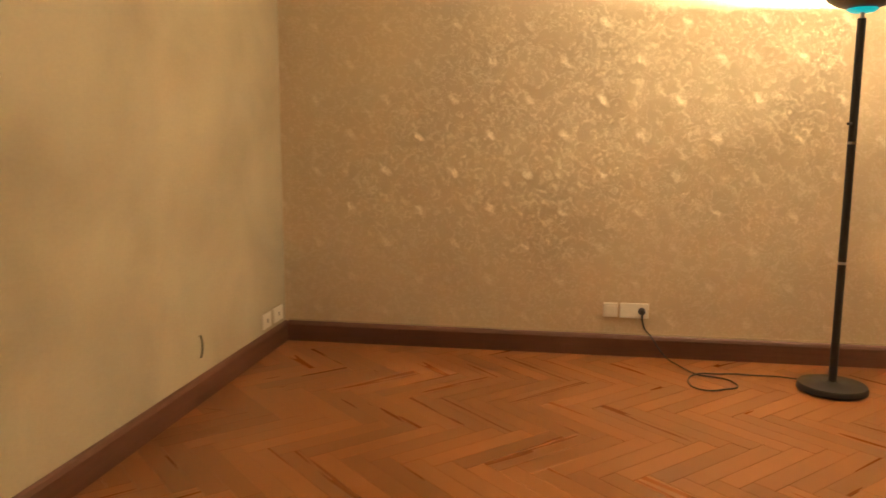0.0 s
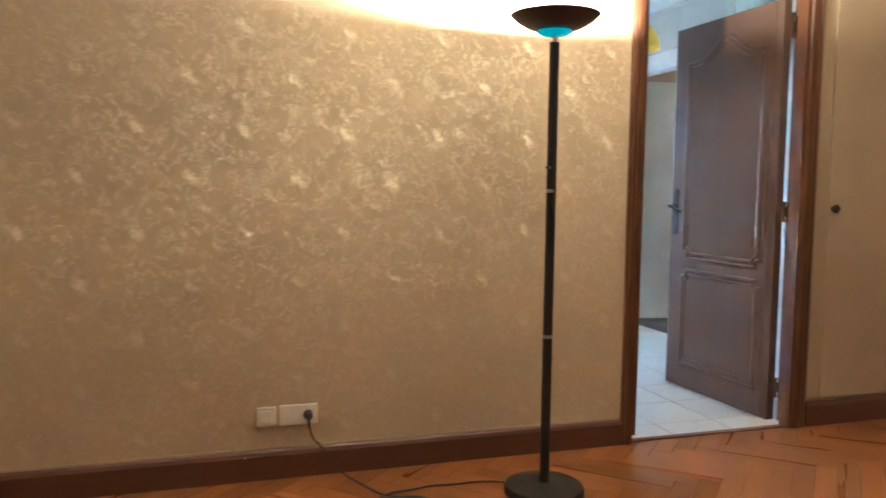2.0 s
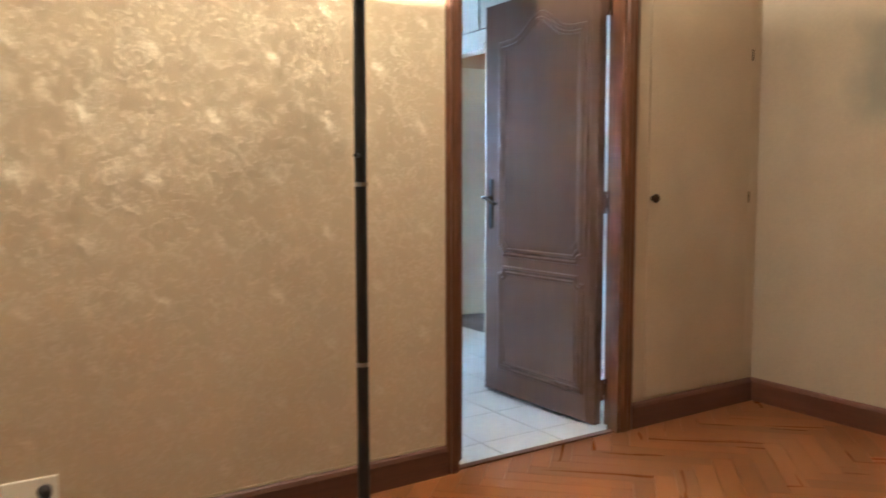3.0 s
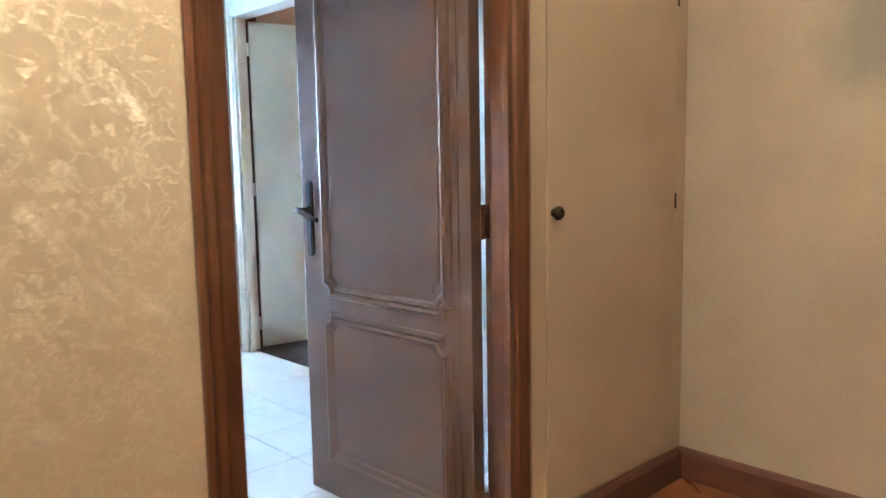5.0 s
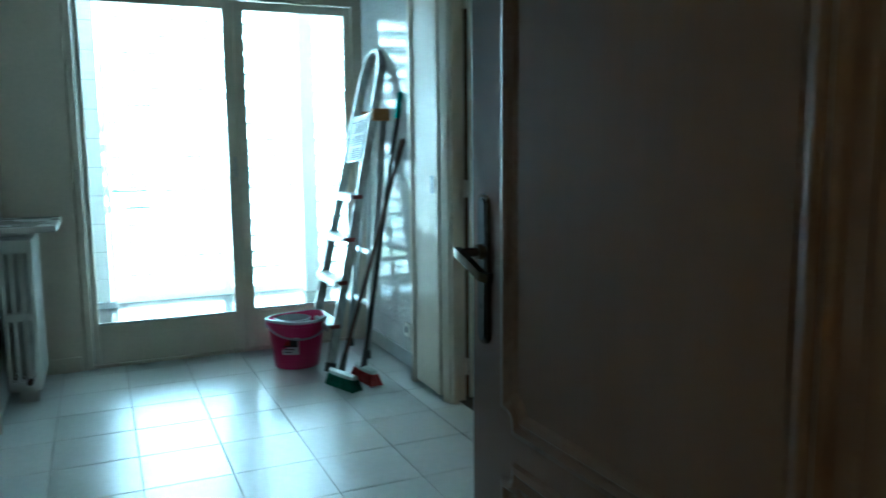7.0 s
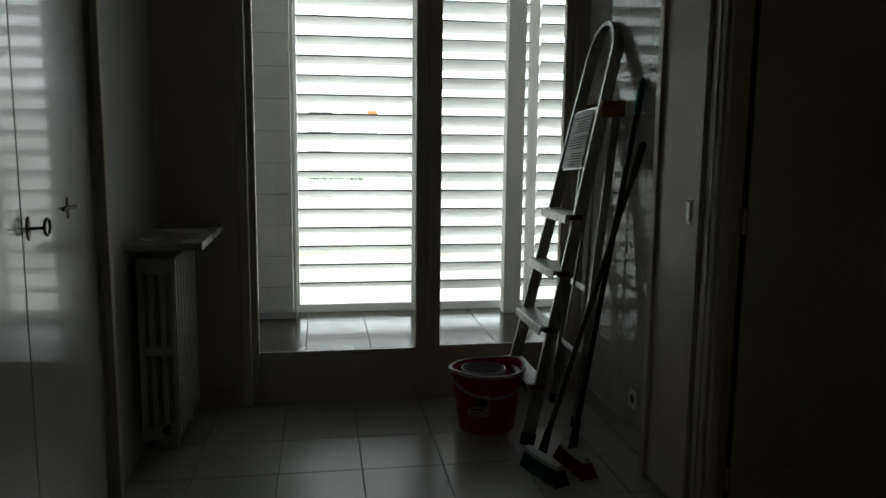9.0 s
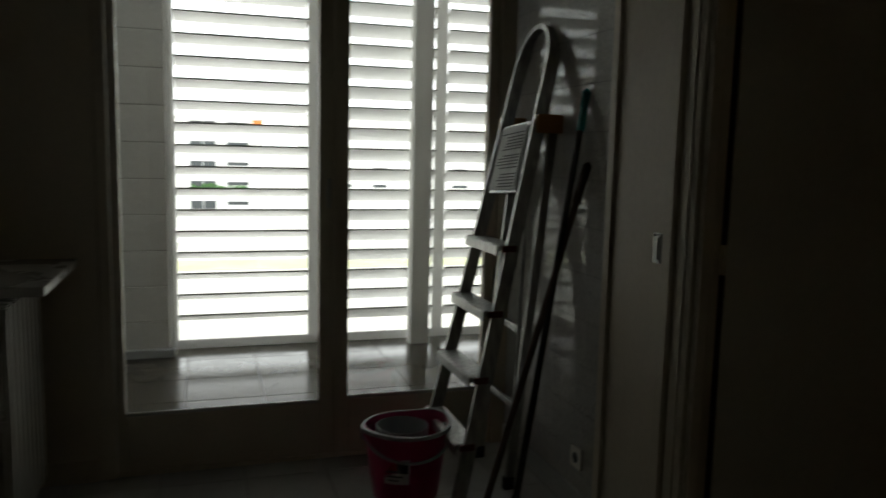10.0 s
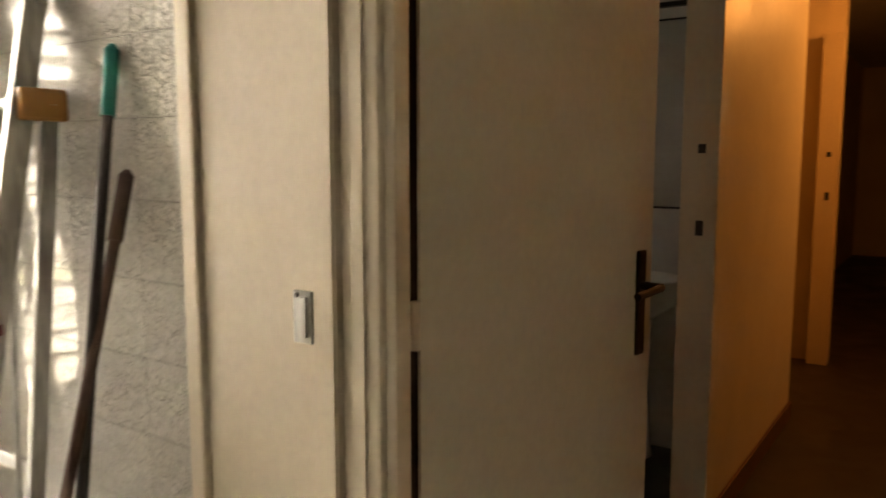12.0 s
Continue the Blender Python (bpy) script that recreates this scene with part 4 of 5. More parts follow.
# ---- brooms ----
def broom(name, top, foot, a, b, stick, grip, bristle, label):
    """A broom: head from a to b on the floor, stick from the head up to its top."""
    ob = thing(name, foot, label, "broom", "brooms")
    top, foot, a, b = Vector(top), Vector(foot), Vector(a), Vector(b)
    d = (top - foot).normalized()
    handle = part("stick", rod(foot + Vector((0, 0, 0.06)), top - d * 0.13, 0.0115), stick, ob, smooth=True)
    part("grip", rod(top - d * 0.14, top, 0.0155), grip, handle, smooth=True)
    part("end_cap", rod(top, top + d * 0.012, 0.015, 0.006), grip, handle, smooth=True)
    part("ferrule", rod(foot + Vector((0, 0, 0.05)), foot + Vector((0, 0, 0.06)) + d * 0.09, 0.019, 0.014), DARKPLASTIC, ob, smooth=True)
    along = (b - a).normalized()
    across = Vector((-along.y, along.x, 0))
    rows = random.Random(len(name) + len(label))
    cap = bmesh.new()
    n = 14
    rings = []
    for k in range(n + 1):
        u = k / n
        p = a.lerp(b, u)
        w = 0.024 * (1 - 0.45 * abs(2 * u - 1) ** 3)
        rings.append([cap.verts.new(p + across * s * w + Vector((0, 0, z))) for s, z in ((-1, 0.062), (-0.9, 0.078), (0, 0.088), (0.9, 0.078), (1, 0.062))])
    for r0, r1 in zip(rings, rings[1:]):
        for k in range(5):
            cap.faces.new((r0[k], r0[(k + 1) % 5], r1[(k + 1) % 5], r1[k]))
    cap.faces.new(rings[0])
    cap.faces.new(rings[-1])
    bmesh.ops.recalc_face_normals(cap, faces=cap.faces)
    part("head", cap, BROOMHEAD, ob, "pale plastic broom head", True)
    tufts = bmesh.new()
    for k in range(26):
        for s in (-1, -0.33, 0.33, 1):
            u = (k + 0.5) / 26
            p = a.lerp(b, u) + across * s * 0.016
            flare = across * (s * 0.013 + rows.uniform(-0.006, 0.006)) + along * ((u - 0.5) * 0.035 + rows.uniform(-0.006, 0.006))
            rod(p + Vector((0, 0, 0.06)), p + flare + Vector((0, 0, 0.002)), 0.005, 0.007, 5, tufts)
    part("bristles", tufts, bristle, ob)


broom("broom", (5.088, 3.665, 1.525), (4.775, 3.46, 0.02), (4.766, 3.545, 0), (4.798, 3.345, 0), BLACK, TEALPLASTIC, REDBRISTLE, "broom with a black stick, teal grip and red bristles")
broom("broom", (5.085, 3.63, 1.27), (4.645, 3.44, 0.02), (4.606, 3.50, 0), (4.676, 3.295, 0), BROWNSTICK, BROWNSTICK, GREENBRISTLE, "broom with a dark brown stick and green bristles")


# ---- bucket ----
def bucket(x, y):
    ob = thing("mop_bucket", (x, y, 0), "bright pink plastic mop bucket with a grey handle and wringer", "bucket")
    rim = 0.275
    outer = [(0.0, 0.0), (0.112, 0.0), (0.118, 0.006), (0.135, 0.13), (0.148, rim - 0.03), (0.153, rim - 0.028), (0.156, rim), (0.150, rim + 0.003), (0.146, rim - 0.002), (0.139, rim - 0.03), (0.110, 0.012), (0.0, 0.010)]
    def spouted(bm):
        """Draws the rim out into a pouring lip at both ends."""
        for v in bm.verts:
            dx, dy = v.co.x - x, v.co.y - y
            k = abs(math.cos(math.atan2(dy, dx) - 0.5)) ** 7 * max(0.0, min(1.0, (v.co.z - 0.12) / (rim - 0.12)))
            v.co.x, v.co.y, v.co.z = x + dx * (1 + 0.12 * k), y + dy * (1 + 0.12 * k), v.co.z + 0.014 * k
        return bm
    part("body", spouted(lathe(outer, (x, y, 0), 48, oval=(1.05, 0.96))), PINK, ob, smooth=True)
    part("rim_band", spouted(lathe([(0.153, rim - 0.012), (0.160, rim - 0.010), (0.160, rim + 0.004), (0.153, rim + 0.006), (0.148, rim + 0.004)], (x, y, 0), 48, oval=(1.05, 0.96), ring=True)), GREYPLASTIC, ob, "grey plastic rim", True)
    wring = [(0.098, rim - 0.05), (0.100, rim + 0.004), (0.094, rim + 0.006), (0.086, rim - 0.02), (0.066, rim - 0.12), (0.06, rim - 0.12), (0.082, rim - 0.05)]
    part("wringer", lathe(wring, (x - 0.02, y - 0.01, 0), 40, ring=True), GREYPLASTIC, ob, "grey wringer basket", True)
    loop = [(x + 0.165 * math.cos(a), y - 0.152 * math.sin(a) * 0.98, rim - 0.02 - 0.075 * math.sin(a)) for a in [k * math.pi / 20 for k in range(21)]]
    part("handle", sweep(loop, circle(0.006, 8), (0, 0, 1)), GREYPLASTIC, ob, "folded-down grey handle", True)
    for s in (-1, 1):
        part("handle_lug", box((x + s * 0.163 - 0.012, y - 0.015, rim - 0.04), (x + s * 0.163 + 0.012, y + 0.015, rim - 0.005), 0.005), GREYPLASTIC, ob)
    # printed sticker wrapped on the side
    def patch(a0, a1, z0, z1, off):
        bm = bmesh.new()
        n = 8
        rows = []
        for z in (z0, z1):
            r = 0.118 + (0.148 - 0.118) * z / 0.245 + off
            rows.append([bm.verts.new((x + 1.05 * r * math.cos(radians(a0 + (a1 - a0) * k / n)), y + 0.96 * r * math.sin(radians(a0 + (a1 - a0) * k / n)), z)) for k in range(n + 1)])
        for k in range(n):
            bm.faces.new((rows[0][k], rows[0][k + 1], rows[1][k + 1], rows[1][k]))
        return bm
    sticker = part("sticker", patch(222, 262, 0.09, 0.19, 0.0015), LABEL, ob, "printed paper sticker")
    part("sticker_band", patch(224, 260, 0.135, 0.182, 0.0022), DARKPLASTIC, sticker, "dark band")
    part("sticker_line", patch(228, 252, 0.118, 0.125, 0.0022), INK, sticker, "line of print")
    part("sticker_line", patch(228, 246, 0.103, 0.109, 0.0022), INK, sticker, "line of print")
    part("sticker_mark", patch(230, 243, 0.145, 0.172, 0.003), REDBRISTLE, sticker, "red mark")


bucket(4.53, 3.93)


def wall_outlet_tiled():
    ob = thing("wall_socket", (TILED, 3.62, 0.18), "white wall socket low on the tiled wall", "socket", "wall sockets")
    plate = part("plate", box((TILED - 0.013, 3.585, 0.17), (TILED - 0.002, 3.665, 0.25), 0.004), SOCKET, ob)
    part("well", rod((TILED - 0.0135, 3.625, 0.21), (TILED - 0.0125, 3.625, 0.21), 0.02, sides=20), DARKPLASTIC, plate)


wall_outlet_tiled()


def pendant(x, y, z):
    ob = thing("pendant_lamp", (x, y, z), "yellow enamel dome pendant lamp, unlit", "lamp")
    dome = [(0.17, 0.0), (0.168, 0.03), (0.155, 0.085), (0.125, 0.135), (0.08, 0.17), (0.03, 0.187), (0.022, 0.19), (0.022, 0.186), (0.078, 0.163), (0.12, 0.13), (0.15, 0.083), (0.164, 0.03), (0.166, 0.0)]
    part("shade", lathe(dome, (x, y, z), 48, ring=True), YELLOW, ob, smooth=True)
    part("cord", rod((x, y, z + 0.185), (x, y, ROOM_H - 0.03), 0.004, sides=8), RUBBER, ob)
    part("canopy", lathe([(0.045, ROOM_H - 0.001 - z), (0.04, ROOM_H - 0.03 - z), (0.0, ROOM_H - 0.035 - z)], (x, y, z), 24), WHITE, ob)
    part("bulb", lathe([(0.0, 0.03), (0.025, 0.045), (0.03, 0.07), (0.018, 0.11), (0.014, 0.16), (0, 0.16)], (x, y, z), 20), CERAMIC, ob, smooth=True)


pendant(4.64, 2.13, 2.17)


# ---- corridor and bathroom ----
setting("floor_corridor", (RIGHT2 + 0.06, CORR_S - 0.1, -0.12), (16.2, 4.3, 0.0), DARKFLOOR, "dark brown corridor floor")
setting("wall_corridor_south", (RIGHT2 + 0.10, CORR_S - 0.1, 0), (16.2, CORR_S, ROOM_H), WHITE, "white painted corridor wall")
setting("wall_corridor_end", (16.1, CORR_S, 0), (16.2, 4.3, ROOM_H), PLASTER, "unlit end wall of the corridor")
setting("wall_corridor_near", (RIGHT2 + 0.20, CORR_Y + 0.10, 0), (5.92, CORR_Y + 0.16, ROOM_H), PLASTER, "corridor wall behind the open door")
setting("wall_corridor_pier", (6.75, CORR_Y, 0), (8.25, CORR_Y + 0.1, ROOM_H), CREAM, "cream corridor wall lit orange")
setting("baseboard_corridor", (6.80, CORR_Y - 0.015, 0), (8.25, CORR_Y - 0.001, 0.09), BASEBOARD, "dark corridor skirting board", 0.004)
setting("wall_corridor_far", (9.562, CORR_Y, 0), (9.66, 3.449, ROOM_H), PLASTER, "cream cross wall behind the far door frame")
setting("wall_corridor_recess", (7.602, 3.45, 0), (16.1, 3.55, ROOM_H), PLASTER, "recessed wall behind the far doorway")
setting("baseboard_recess", (8.26, 3.435, 0), (9.54, 3.449, 0.09), BASEBOARD, "dark skirting in the recess", 0.004)
setting("ceiling_corridor", (RIGHT2 + 0.10, CORR_S - 0.1, ROOM_H), (16.2, 3.04, ROOM_H + 0.1), CEIL, "plain corridor ceiling")
setting("ceiling_bathroom", (5.82, 3.04, ROOM_H), (16.2, 4.3, ROOM_H + 0.1), CEIL, "plain bathroom ceiling")
setting("wall_over_bath_door", (5.92, CORR_Y, HEAD2), (6.75, CORR_Y + 0.1, ROOM_H), PLASTER, "wall over the bathroom doorway")
setting("wall_bath_north", (5.8, 4.2, 0), (7.6, 4.3, ROOM_H), PLAINTILE, "white tiled bathroom wall")
setting("wall_bath_east", (7.5, CORR_Y + 0.1, 0), (7.6, 4.2, ROOM_H), PLAINTILE, "white tiled bathroom wall with a mirror")
setting("wall_bath_west_low", (5.82, CORR_Y + 0.16, 0), (5.92, 4.2, 1.30), PLAINTILE, "white tiled wall under the small window")
setting("wall_bath_west_high", (5.82, CORR_Y + 0.16, 2.1), (5.92, 4.2, ROOM_H), PLAINTILE, "white tiled wall over the small window")
setting("wall_bath_west_a", (5.82, CORR_Y + 0.16, 1.30), (5.92, 3.90, 2.1), PLAINTILE, "white tiled wall beside the small window")
setting("wall_bath_west_b", (5.82, 4.18, 1.30), (5.92, 4.2, 2.1), PLAINTILE, "white tiled wall beside the small window")
setting("trim_bath_jamb", (6.70, CORR_Y - 0.012, 0), (6.80, CORR_Y + 0.11, HEAD2), CREAM, "cream bathroom door frame with strike plates", 0.005)
setting("trim_far_jamb", (9.46, CORR_Y - 0.012, 0), (9.56, CORR_Y + 0.11, HEAD2), PLASTER, "cream far door frame with strike plates", 0.005)
for x in (6.699, 9.459):
    for z, h in ((1.34, 0.03), (1.08, 0.05)):
        tagged(part("strike_plate", box((x - 0.003, CORR_Y + 0.03, z - h / 2), (x, CORR_Y + 0.055, z + h / 2)), BLACK), "dark metal lock strike in the door frame", "strike plate")


def bath_window():
    ob = tagged(new("window_2"), "small frosted bathroom window onto an added light shaft", kind="structure")
    BASE[ob.name] = Vector((0, 0, 0))
    part("window_frame", box((5.85, 3.90, 1.30), (5.89, 3.92, 2.1), 0.003), WHITE, ob)
    part("window_frame", box((5.85, 4.16, 1.30), (5.89, 4.18, 2.1), 0.003), WHITE, ob)
    part("window_frame", box((5.85, 3.92, 1.30), (5.89, 4.16, 1.32), 0.003), WHITE, ob)
    part("window_frame", box((5.85, 3.92, 2.08), (5.89, 4.16, 2.1), 0.003), WHITE, ob)
    p = part("pane", box((5.868, 3.92, 1.32), (5.872, 4.16, 2.08)), PANE, ob)
    p.visible_shadow = False


bath_window()
# unseen shaft, added so that sky light brightens the window in the mirror
setting("wall_light_shaft", (5.22, 4.3, -2), (5.82, 4.4, 3.2), SHAFT, "grey wall of an added, unseen light shaft")


def corridor_door():
    """The plain cream door, hinged at the frame and swung into the corridor."""
    ob = thing("door_2", (RIGHT2 + 0.12, 2.94, 0), "plain cream flush door with a dark handle, standing open", "door")
    turn = Matrix.Translation((RIGHT2 + 0.107, 2.9375, 0)) @ Matrix.Rotation(radians(-10.2), 4, "Z")
    def put(bm):
        bmesh.ops.transform(bm, verts=bm.verts, matrix=turn)
        return bm
    slab_part = box((0.005, -0.012, 0.015), (0.745, -0.004, HEAD2 - 0.01), 0.002)
    leaf = part("leaf", put(box((0.04, -0.0045, 0.015), (0.743, 0.028, HEAD2 - 0.01), 0.002, slab_part)), DOORPAINT, ob)
    h = part("handle", put(box((0.675, -0.019, 0.86), (0.712, -0.012, 1.10), 0.005)), BRASS, ob, "dark aged brass handle plate")
    part("neck", put(rod((0.693, -0.019, 1.02), (0.693, -0.07, 1.02), 0.01)), BRASS, h)
    part("lever", put(sweep([(0.698, -0.065, 1.02), (0.66, -0.07, 1.018), (0.59, -0.068, 1.012)], circle(0.009, 8), (0, 0, 1))), BRASS, h, smooth=True)
    for z in (0.172, 1.035, 1.90):
        part("hinge", put(rod((-0.008, -0.014, z - 0.04), (-0.008, -0.014, z + 0.04), 0.008)), CREAM, ob, "cream painted hinge", True)
        part("hinge_flap", put(box((-0.03, -0.0125, z - 0.04), (-0.008, -0.009, z + 0.04), 0.001)), CREAM, ob)


corridor_door()


def bathroom_things():
    m = thing("mirror", (7.49, 3.35, 1.08), "tall bathroom mirror in a thin dark frame", "mirror")
    part("glass", box((7.488, 3.13, 1.10), (7.494, 3.62, 1.90)), MIRROR, m)
    part("backing", box((7.494, 3.12, 1.09), (7.499, 3.63, 1.91), 0.001), BLACK, m)
    part("lamp_bar", box((7.46, 3.18, 1.955), (7.499, 3.6, 1.975), 0.004), BLACK, m, "dark lamp bar")
    s = thing("washbasin", (7.3, 3.38, 0), "white ceramic pedestal washbasin with a chrome tap", "washbasin")
    part("basin", lathe([(0.0, 0.62), (0.08, 0.62), (0.18, 0.70), (0.215, 0.79), (0.22, 0.81), (0.205, 0.812), (0.17, 0.75), (0.06, 0.70), (0, 0.70)], (7.285, 3.38, 0), 40, oval=(0.9, 1.15)), CERAMIC, s, smooth=True)
    part("pedestal", lathe([(0.1, 0.0), (0.09, 0.05), (0.07, 0.3), (0.085, 0.66)], (7.36, 3.38, 0), 24), CERAMIC, s, smooth=True)
    tap = part("tap", rod((7.44, 3.38, 0.80), (7.44, 3.38, 0.90), 0.014), STEEL, s, "chrome tap", True)
    part("spout", sweep([(7.44, 3.38, 0.885), (7.38, 3.38, 0.90), (7.33, 3.38, 0.875)], circle(0.009, 8), (0, 1, 0)), STEEL, tap, smooth=True)
    lamp = thing("ceiling_lamp", (8.75, 2.2, 2.40), "small round glass corridor ceiling lamp, lit", "lamp")
    part("canopy", lathe([(0.06, 0.149), (0.055, 0.13), (0.02, 0.125), (0.012, 0.1), (0.012, -0.12), (0, -0.12)], (8.75, 2.2, 2.40), 24), BRASS, lamp, smooth=True)


bathroom_things()

# ---- balcony ----
balcony_floor = setting("floor_balcony", (2.8, WIN2 + 0.10, -0.2), (6.2, BALC_END + 0.1, -0.006), GROUT, "grey joints of the balcony floor")
setting("wall_balcony_house_east", (TILED + 0.13, WIN2 + 0.09, -0.2), (6.2, WIN2 + 0.2, 2.9), FACADE, "white outer wall beside the glazed door")
setting("wall_balcony_house_west", (2.7, WIN2 + 0.09, -0.2), (3.40, WIN2 + 0.2, 2.9), FACADE, "white outer wall beside the glazed door")
setting("wall_balcony_west", (2.7, WIN2 + 0.2, -0.2), (2.85, BALC_END + 0.1, 2.9), BALCONY_WALL, "white balcony side wall")
setting("wall_balcony_east", (5.89, WIN2 + 0.2, -0.2), (6.04, BALC_END + 0.1, 2.9), BALCONY_WALL, "white balcony side wall")
setting("ceiling_balcony", (2.7, WIN2 + 0.1, 2.75), (6.2, BALC_END + 0.2, 2.9), BALCONY_WALL, "white balcony ceiling slab")
pier = setting("pier_balcony", (2.85, 6.22, 0), (3.592, 6.45, 2.75), GROUT, "grey joints of the tiled balcony pier")
setting("pier_ledge", (3.30, 6.16, 0), (3.62, 6.212, 0.05), GREYPLASTIC, "grey ledge at the foot of the pier", 0.004)
setting("post_balcony", (5.145, 6.17, 0), (5.275, 6.28, 2.75), FACADE, "square white balcony post", 0.006)


def balcony_pipe():
    ob = thing("drain_pipe", (3.614, 6.24, 0), "thin white plastic pipe beside the tiled pier", "pipe")
    part("tube", rod((3.614, 6.24, 0), (3.614, 6.24, 2.75), 0.015, sides=14), SLAT, ob, smooth=True)
    for z in (0.52, 1.16, 1.9):
        part("coupling", rod((3.614, 6.24, z - 0.03), (3.614, 6.24, z + 0.03), 0.0185, sides=14), SLAT, ob, "pipe coupling", True)


balcony_pipe()


def shutter(x0, x1, tilt):
    ob = thing("louvre_shutter", ((x0 + x1) / 2, BALC_END, 0), "white louvred balcony shutter with tilted slats", "shutter", "balcony shutters")
    y = BALC_END
    for a, b in ((x0, x0 + 0.04), (x1 - 0.04, x1)):
        part("stile", box((a, y - 0.02, 0), (b, y + 0.02, 2.7), 0.004), SLAT, ob)
    part("bottom_rail", box((x0 + 0.04, y - 0.018, 0.0), (x1 - 0.04, y + 0.018, 0.06), 0.004), SLAT, ob)
    part("top_rail", box((x0 + 0.04, y - 0.018, 2.64), (x1 - 0.04, y + 0.018, 2.7), 0.004), SLAT, ob)
    first = None
    for k in range(19):
        z = 0.092 - 0.056 * math.sin(radians(tilt)) + 0.1365 * (k + 1)
        if z > 2.58:
            break
        if first is None:
            bm = box((x0 + 0.042, -0.056, -0.005), (x1 - 0.042, 0.056, 0.005), 0.003)
            bmesh.ops.transform(bm, verts=bm.verts, matrix=Matrix.Translation((0, y, z)) @ Matrix.Rotation(radians(-tilt), 4, "X"))
            first, z_first = part("slat", bm, SLAT, ob), z
            # added dark strip: colours in the shade on the slat's room-side edge
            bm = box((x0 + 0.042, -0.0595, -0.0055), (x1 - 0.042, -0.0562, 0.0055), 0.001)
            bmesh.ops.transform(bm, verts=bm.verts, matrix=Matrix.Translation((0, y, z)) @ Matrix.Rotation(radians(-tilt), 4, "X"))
            lip = part("lip", bm, SLATSHADE, first, "slat edge with its shade as dark grey colour")
        else:
            s = new("slat", first.data)
            s.parent, s.location = ob, (0, 0, z - z_first)
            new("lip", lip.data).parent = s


shutter(3.60, 4.51, 26)
shutter(4.51, 5.385, 44)
shutter(5.385, 5.885, 44)

# ---- outside ----
ground = setting("ground", (-3000, 8, -12.3), (3000, 3500, -12), GROUNDMAT, "pale open ground far below the balcony")
setting("road", (-200, 88, -12), (260, 96, -11.95), HEDGE, "strip of dry grass before the apartment block")


def block(name, x0, x1, y, z1, floors, windows, label):
    """A far white apartment block with storeys of windows."""
    ob = thing(name, ((x0 + x1) / 2, y, -12), label, "building")
    wall = part("wall", box((x0, y, -12), (x1, y + 14, z1), 0.05), FACADE, ob)
    part("roof", box((x0 - 0.4, y - 0.4, z1), (x1 + 0.4, y + 14.4, z1 + 0.35), 0.05), FACADE, ob)
    for z in floors:
        for a, b, h, up in windows:
            frame_part = part("window", box((a - 0.1, y - 0.12, z + up - 0.1), (b + 0.1, y - 0.02, z + up + h + 0.1), 0.02), FACADE, ob)
            n = 2 if h > 0.8 else 1
            for k in range(n):
                w = (b - a) / n
                part("pane", box((a + w * k + 0.06, y - 0.16, z + up), (a + w * (k + 1) - 0.06, y - 0.125, z + up + h)), DARKGLASS, frame_part)
    return ob


near = block("apartment_block", -14, 12.2, 115, 5.6, (4.0, 1.2, -1.6, -4.4, -7.2), ((2.0, 5.6, 1.15, 0), (7.0, 10.1, 0.5, 0.55), (-6, -2.4, 1.15, 0), (-12, -8.5, 0.5, 0.55)), "white apartment block with rows of dark windows")
part("cladding", box((10.7, 114.7, 4.1), (12.0, 114.98, 5.4)), ORANGEWALL, near, "orange cladding panel")
planter = bmesh.new()
leafage = random.Random(9)
for k in range(70):
    p = Vector((leafage.uniform(2.0, 10.0), 114.6 + leafage.uniform(-0.25, 0.2), -4.45 + abs(leafage.gauss(0, 0.3))))
    bmesh.ops.create_icosphere(planter, subdivisions=1, radius=leafage.uniform(0.12, 0.28), matrix=Matrix.Translation(p))
part("balcony_plants", planter, GREENS, near, "green plants along a balcony")
block("apartment_block", 20, 52, 128, 7.0, (1.0, -1.8, -4.6), ((24, 27.5, 0.5, 0), (31, 33.5, 0.5, 0), (38, 41.5, 0.5, 0), (45, 48, 0.5, 0)), "distant white apartment block with narrow windows")


# ---- laid pieces: parquet, tiles ----
def clipped(poly, x0, x1, y0, y1):
    """A convex outline cut to a rectangle."""
    def cut(pts, inside, meet):
        out = []
        for i, p in enumerate(pts):
            q = pts[i - 1]
            if inside(p):
                if not inside(q):
                    out.append(meet(q, p))
                out.append(p)
            elif inside(q):
                out.append(meet(q, p))
        return out
    def at_x(v):
        return lambda q, p: (v, q[1] + (p[1] - q[1]) * (v - q[0]) / (p[0] - q[0]))
    def at_y(v):
        return lambda q, p: (q[0] + (p[0] - q[0]) * (v - q[1]) / (p[1] - q[1]), v)
    for inside, meet in ((lambda p: p[0] >= x0, at_x(x0)), (lambda p: p[0] <= x1, at_x(x1)), (lambda p: p[1] >= y0, at_y(y0)), (lambda p: p[1] <= y1, at_y(y1))):
        if poly:
            poly = cut(poly, inside, meet)
    return poly


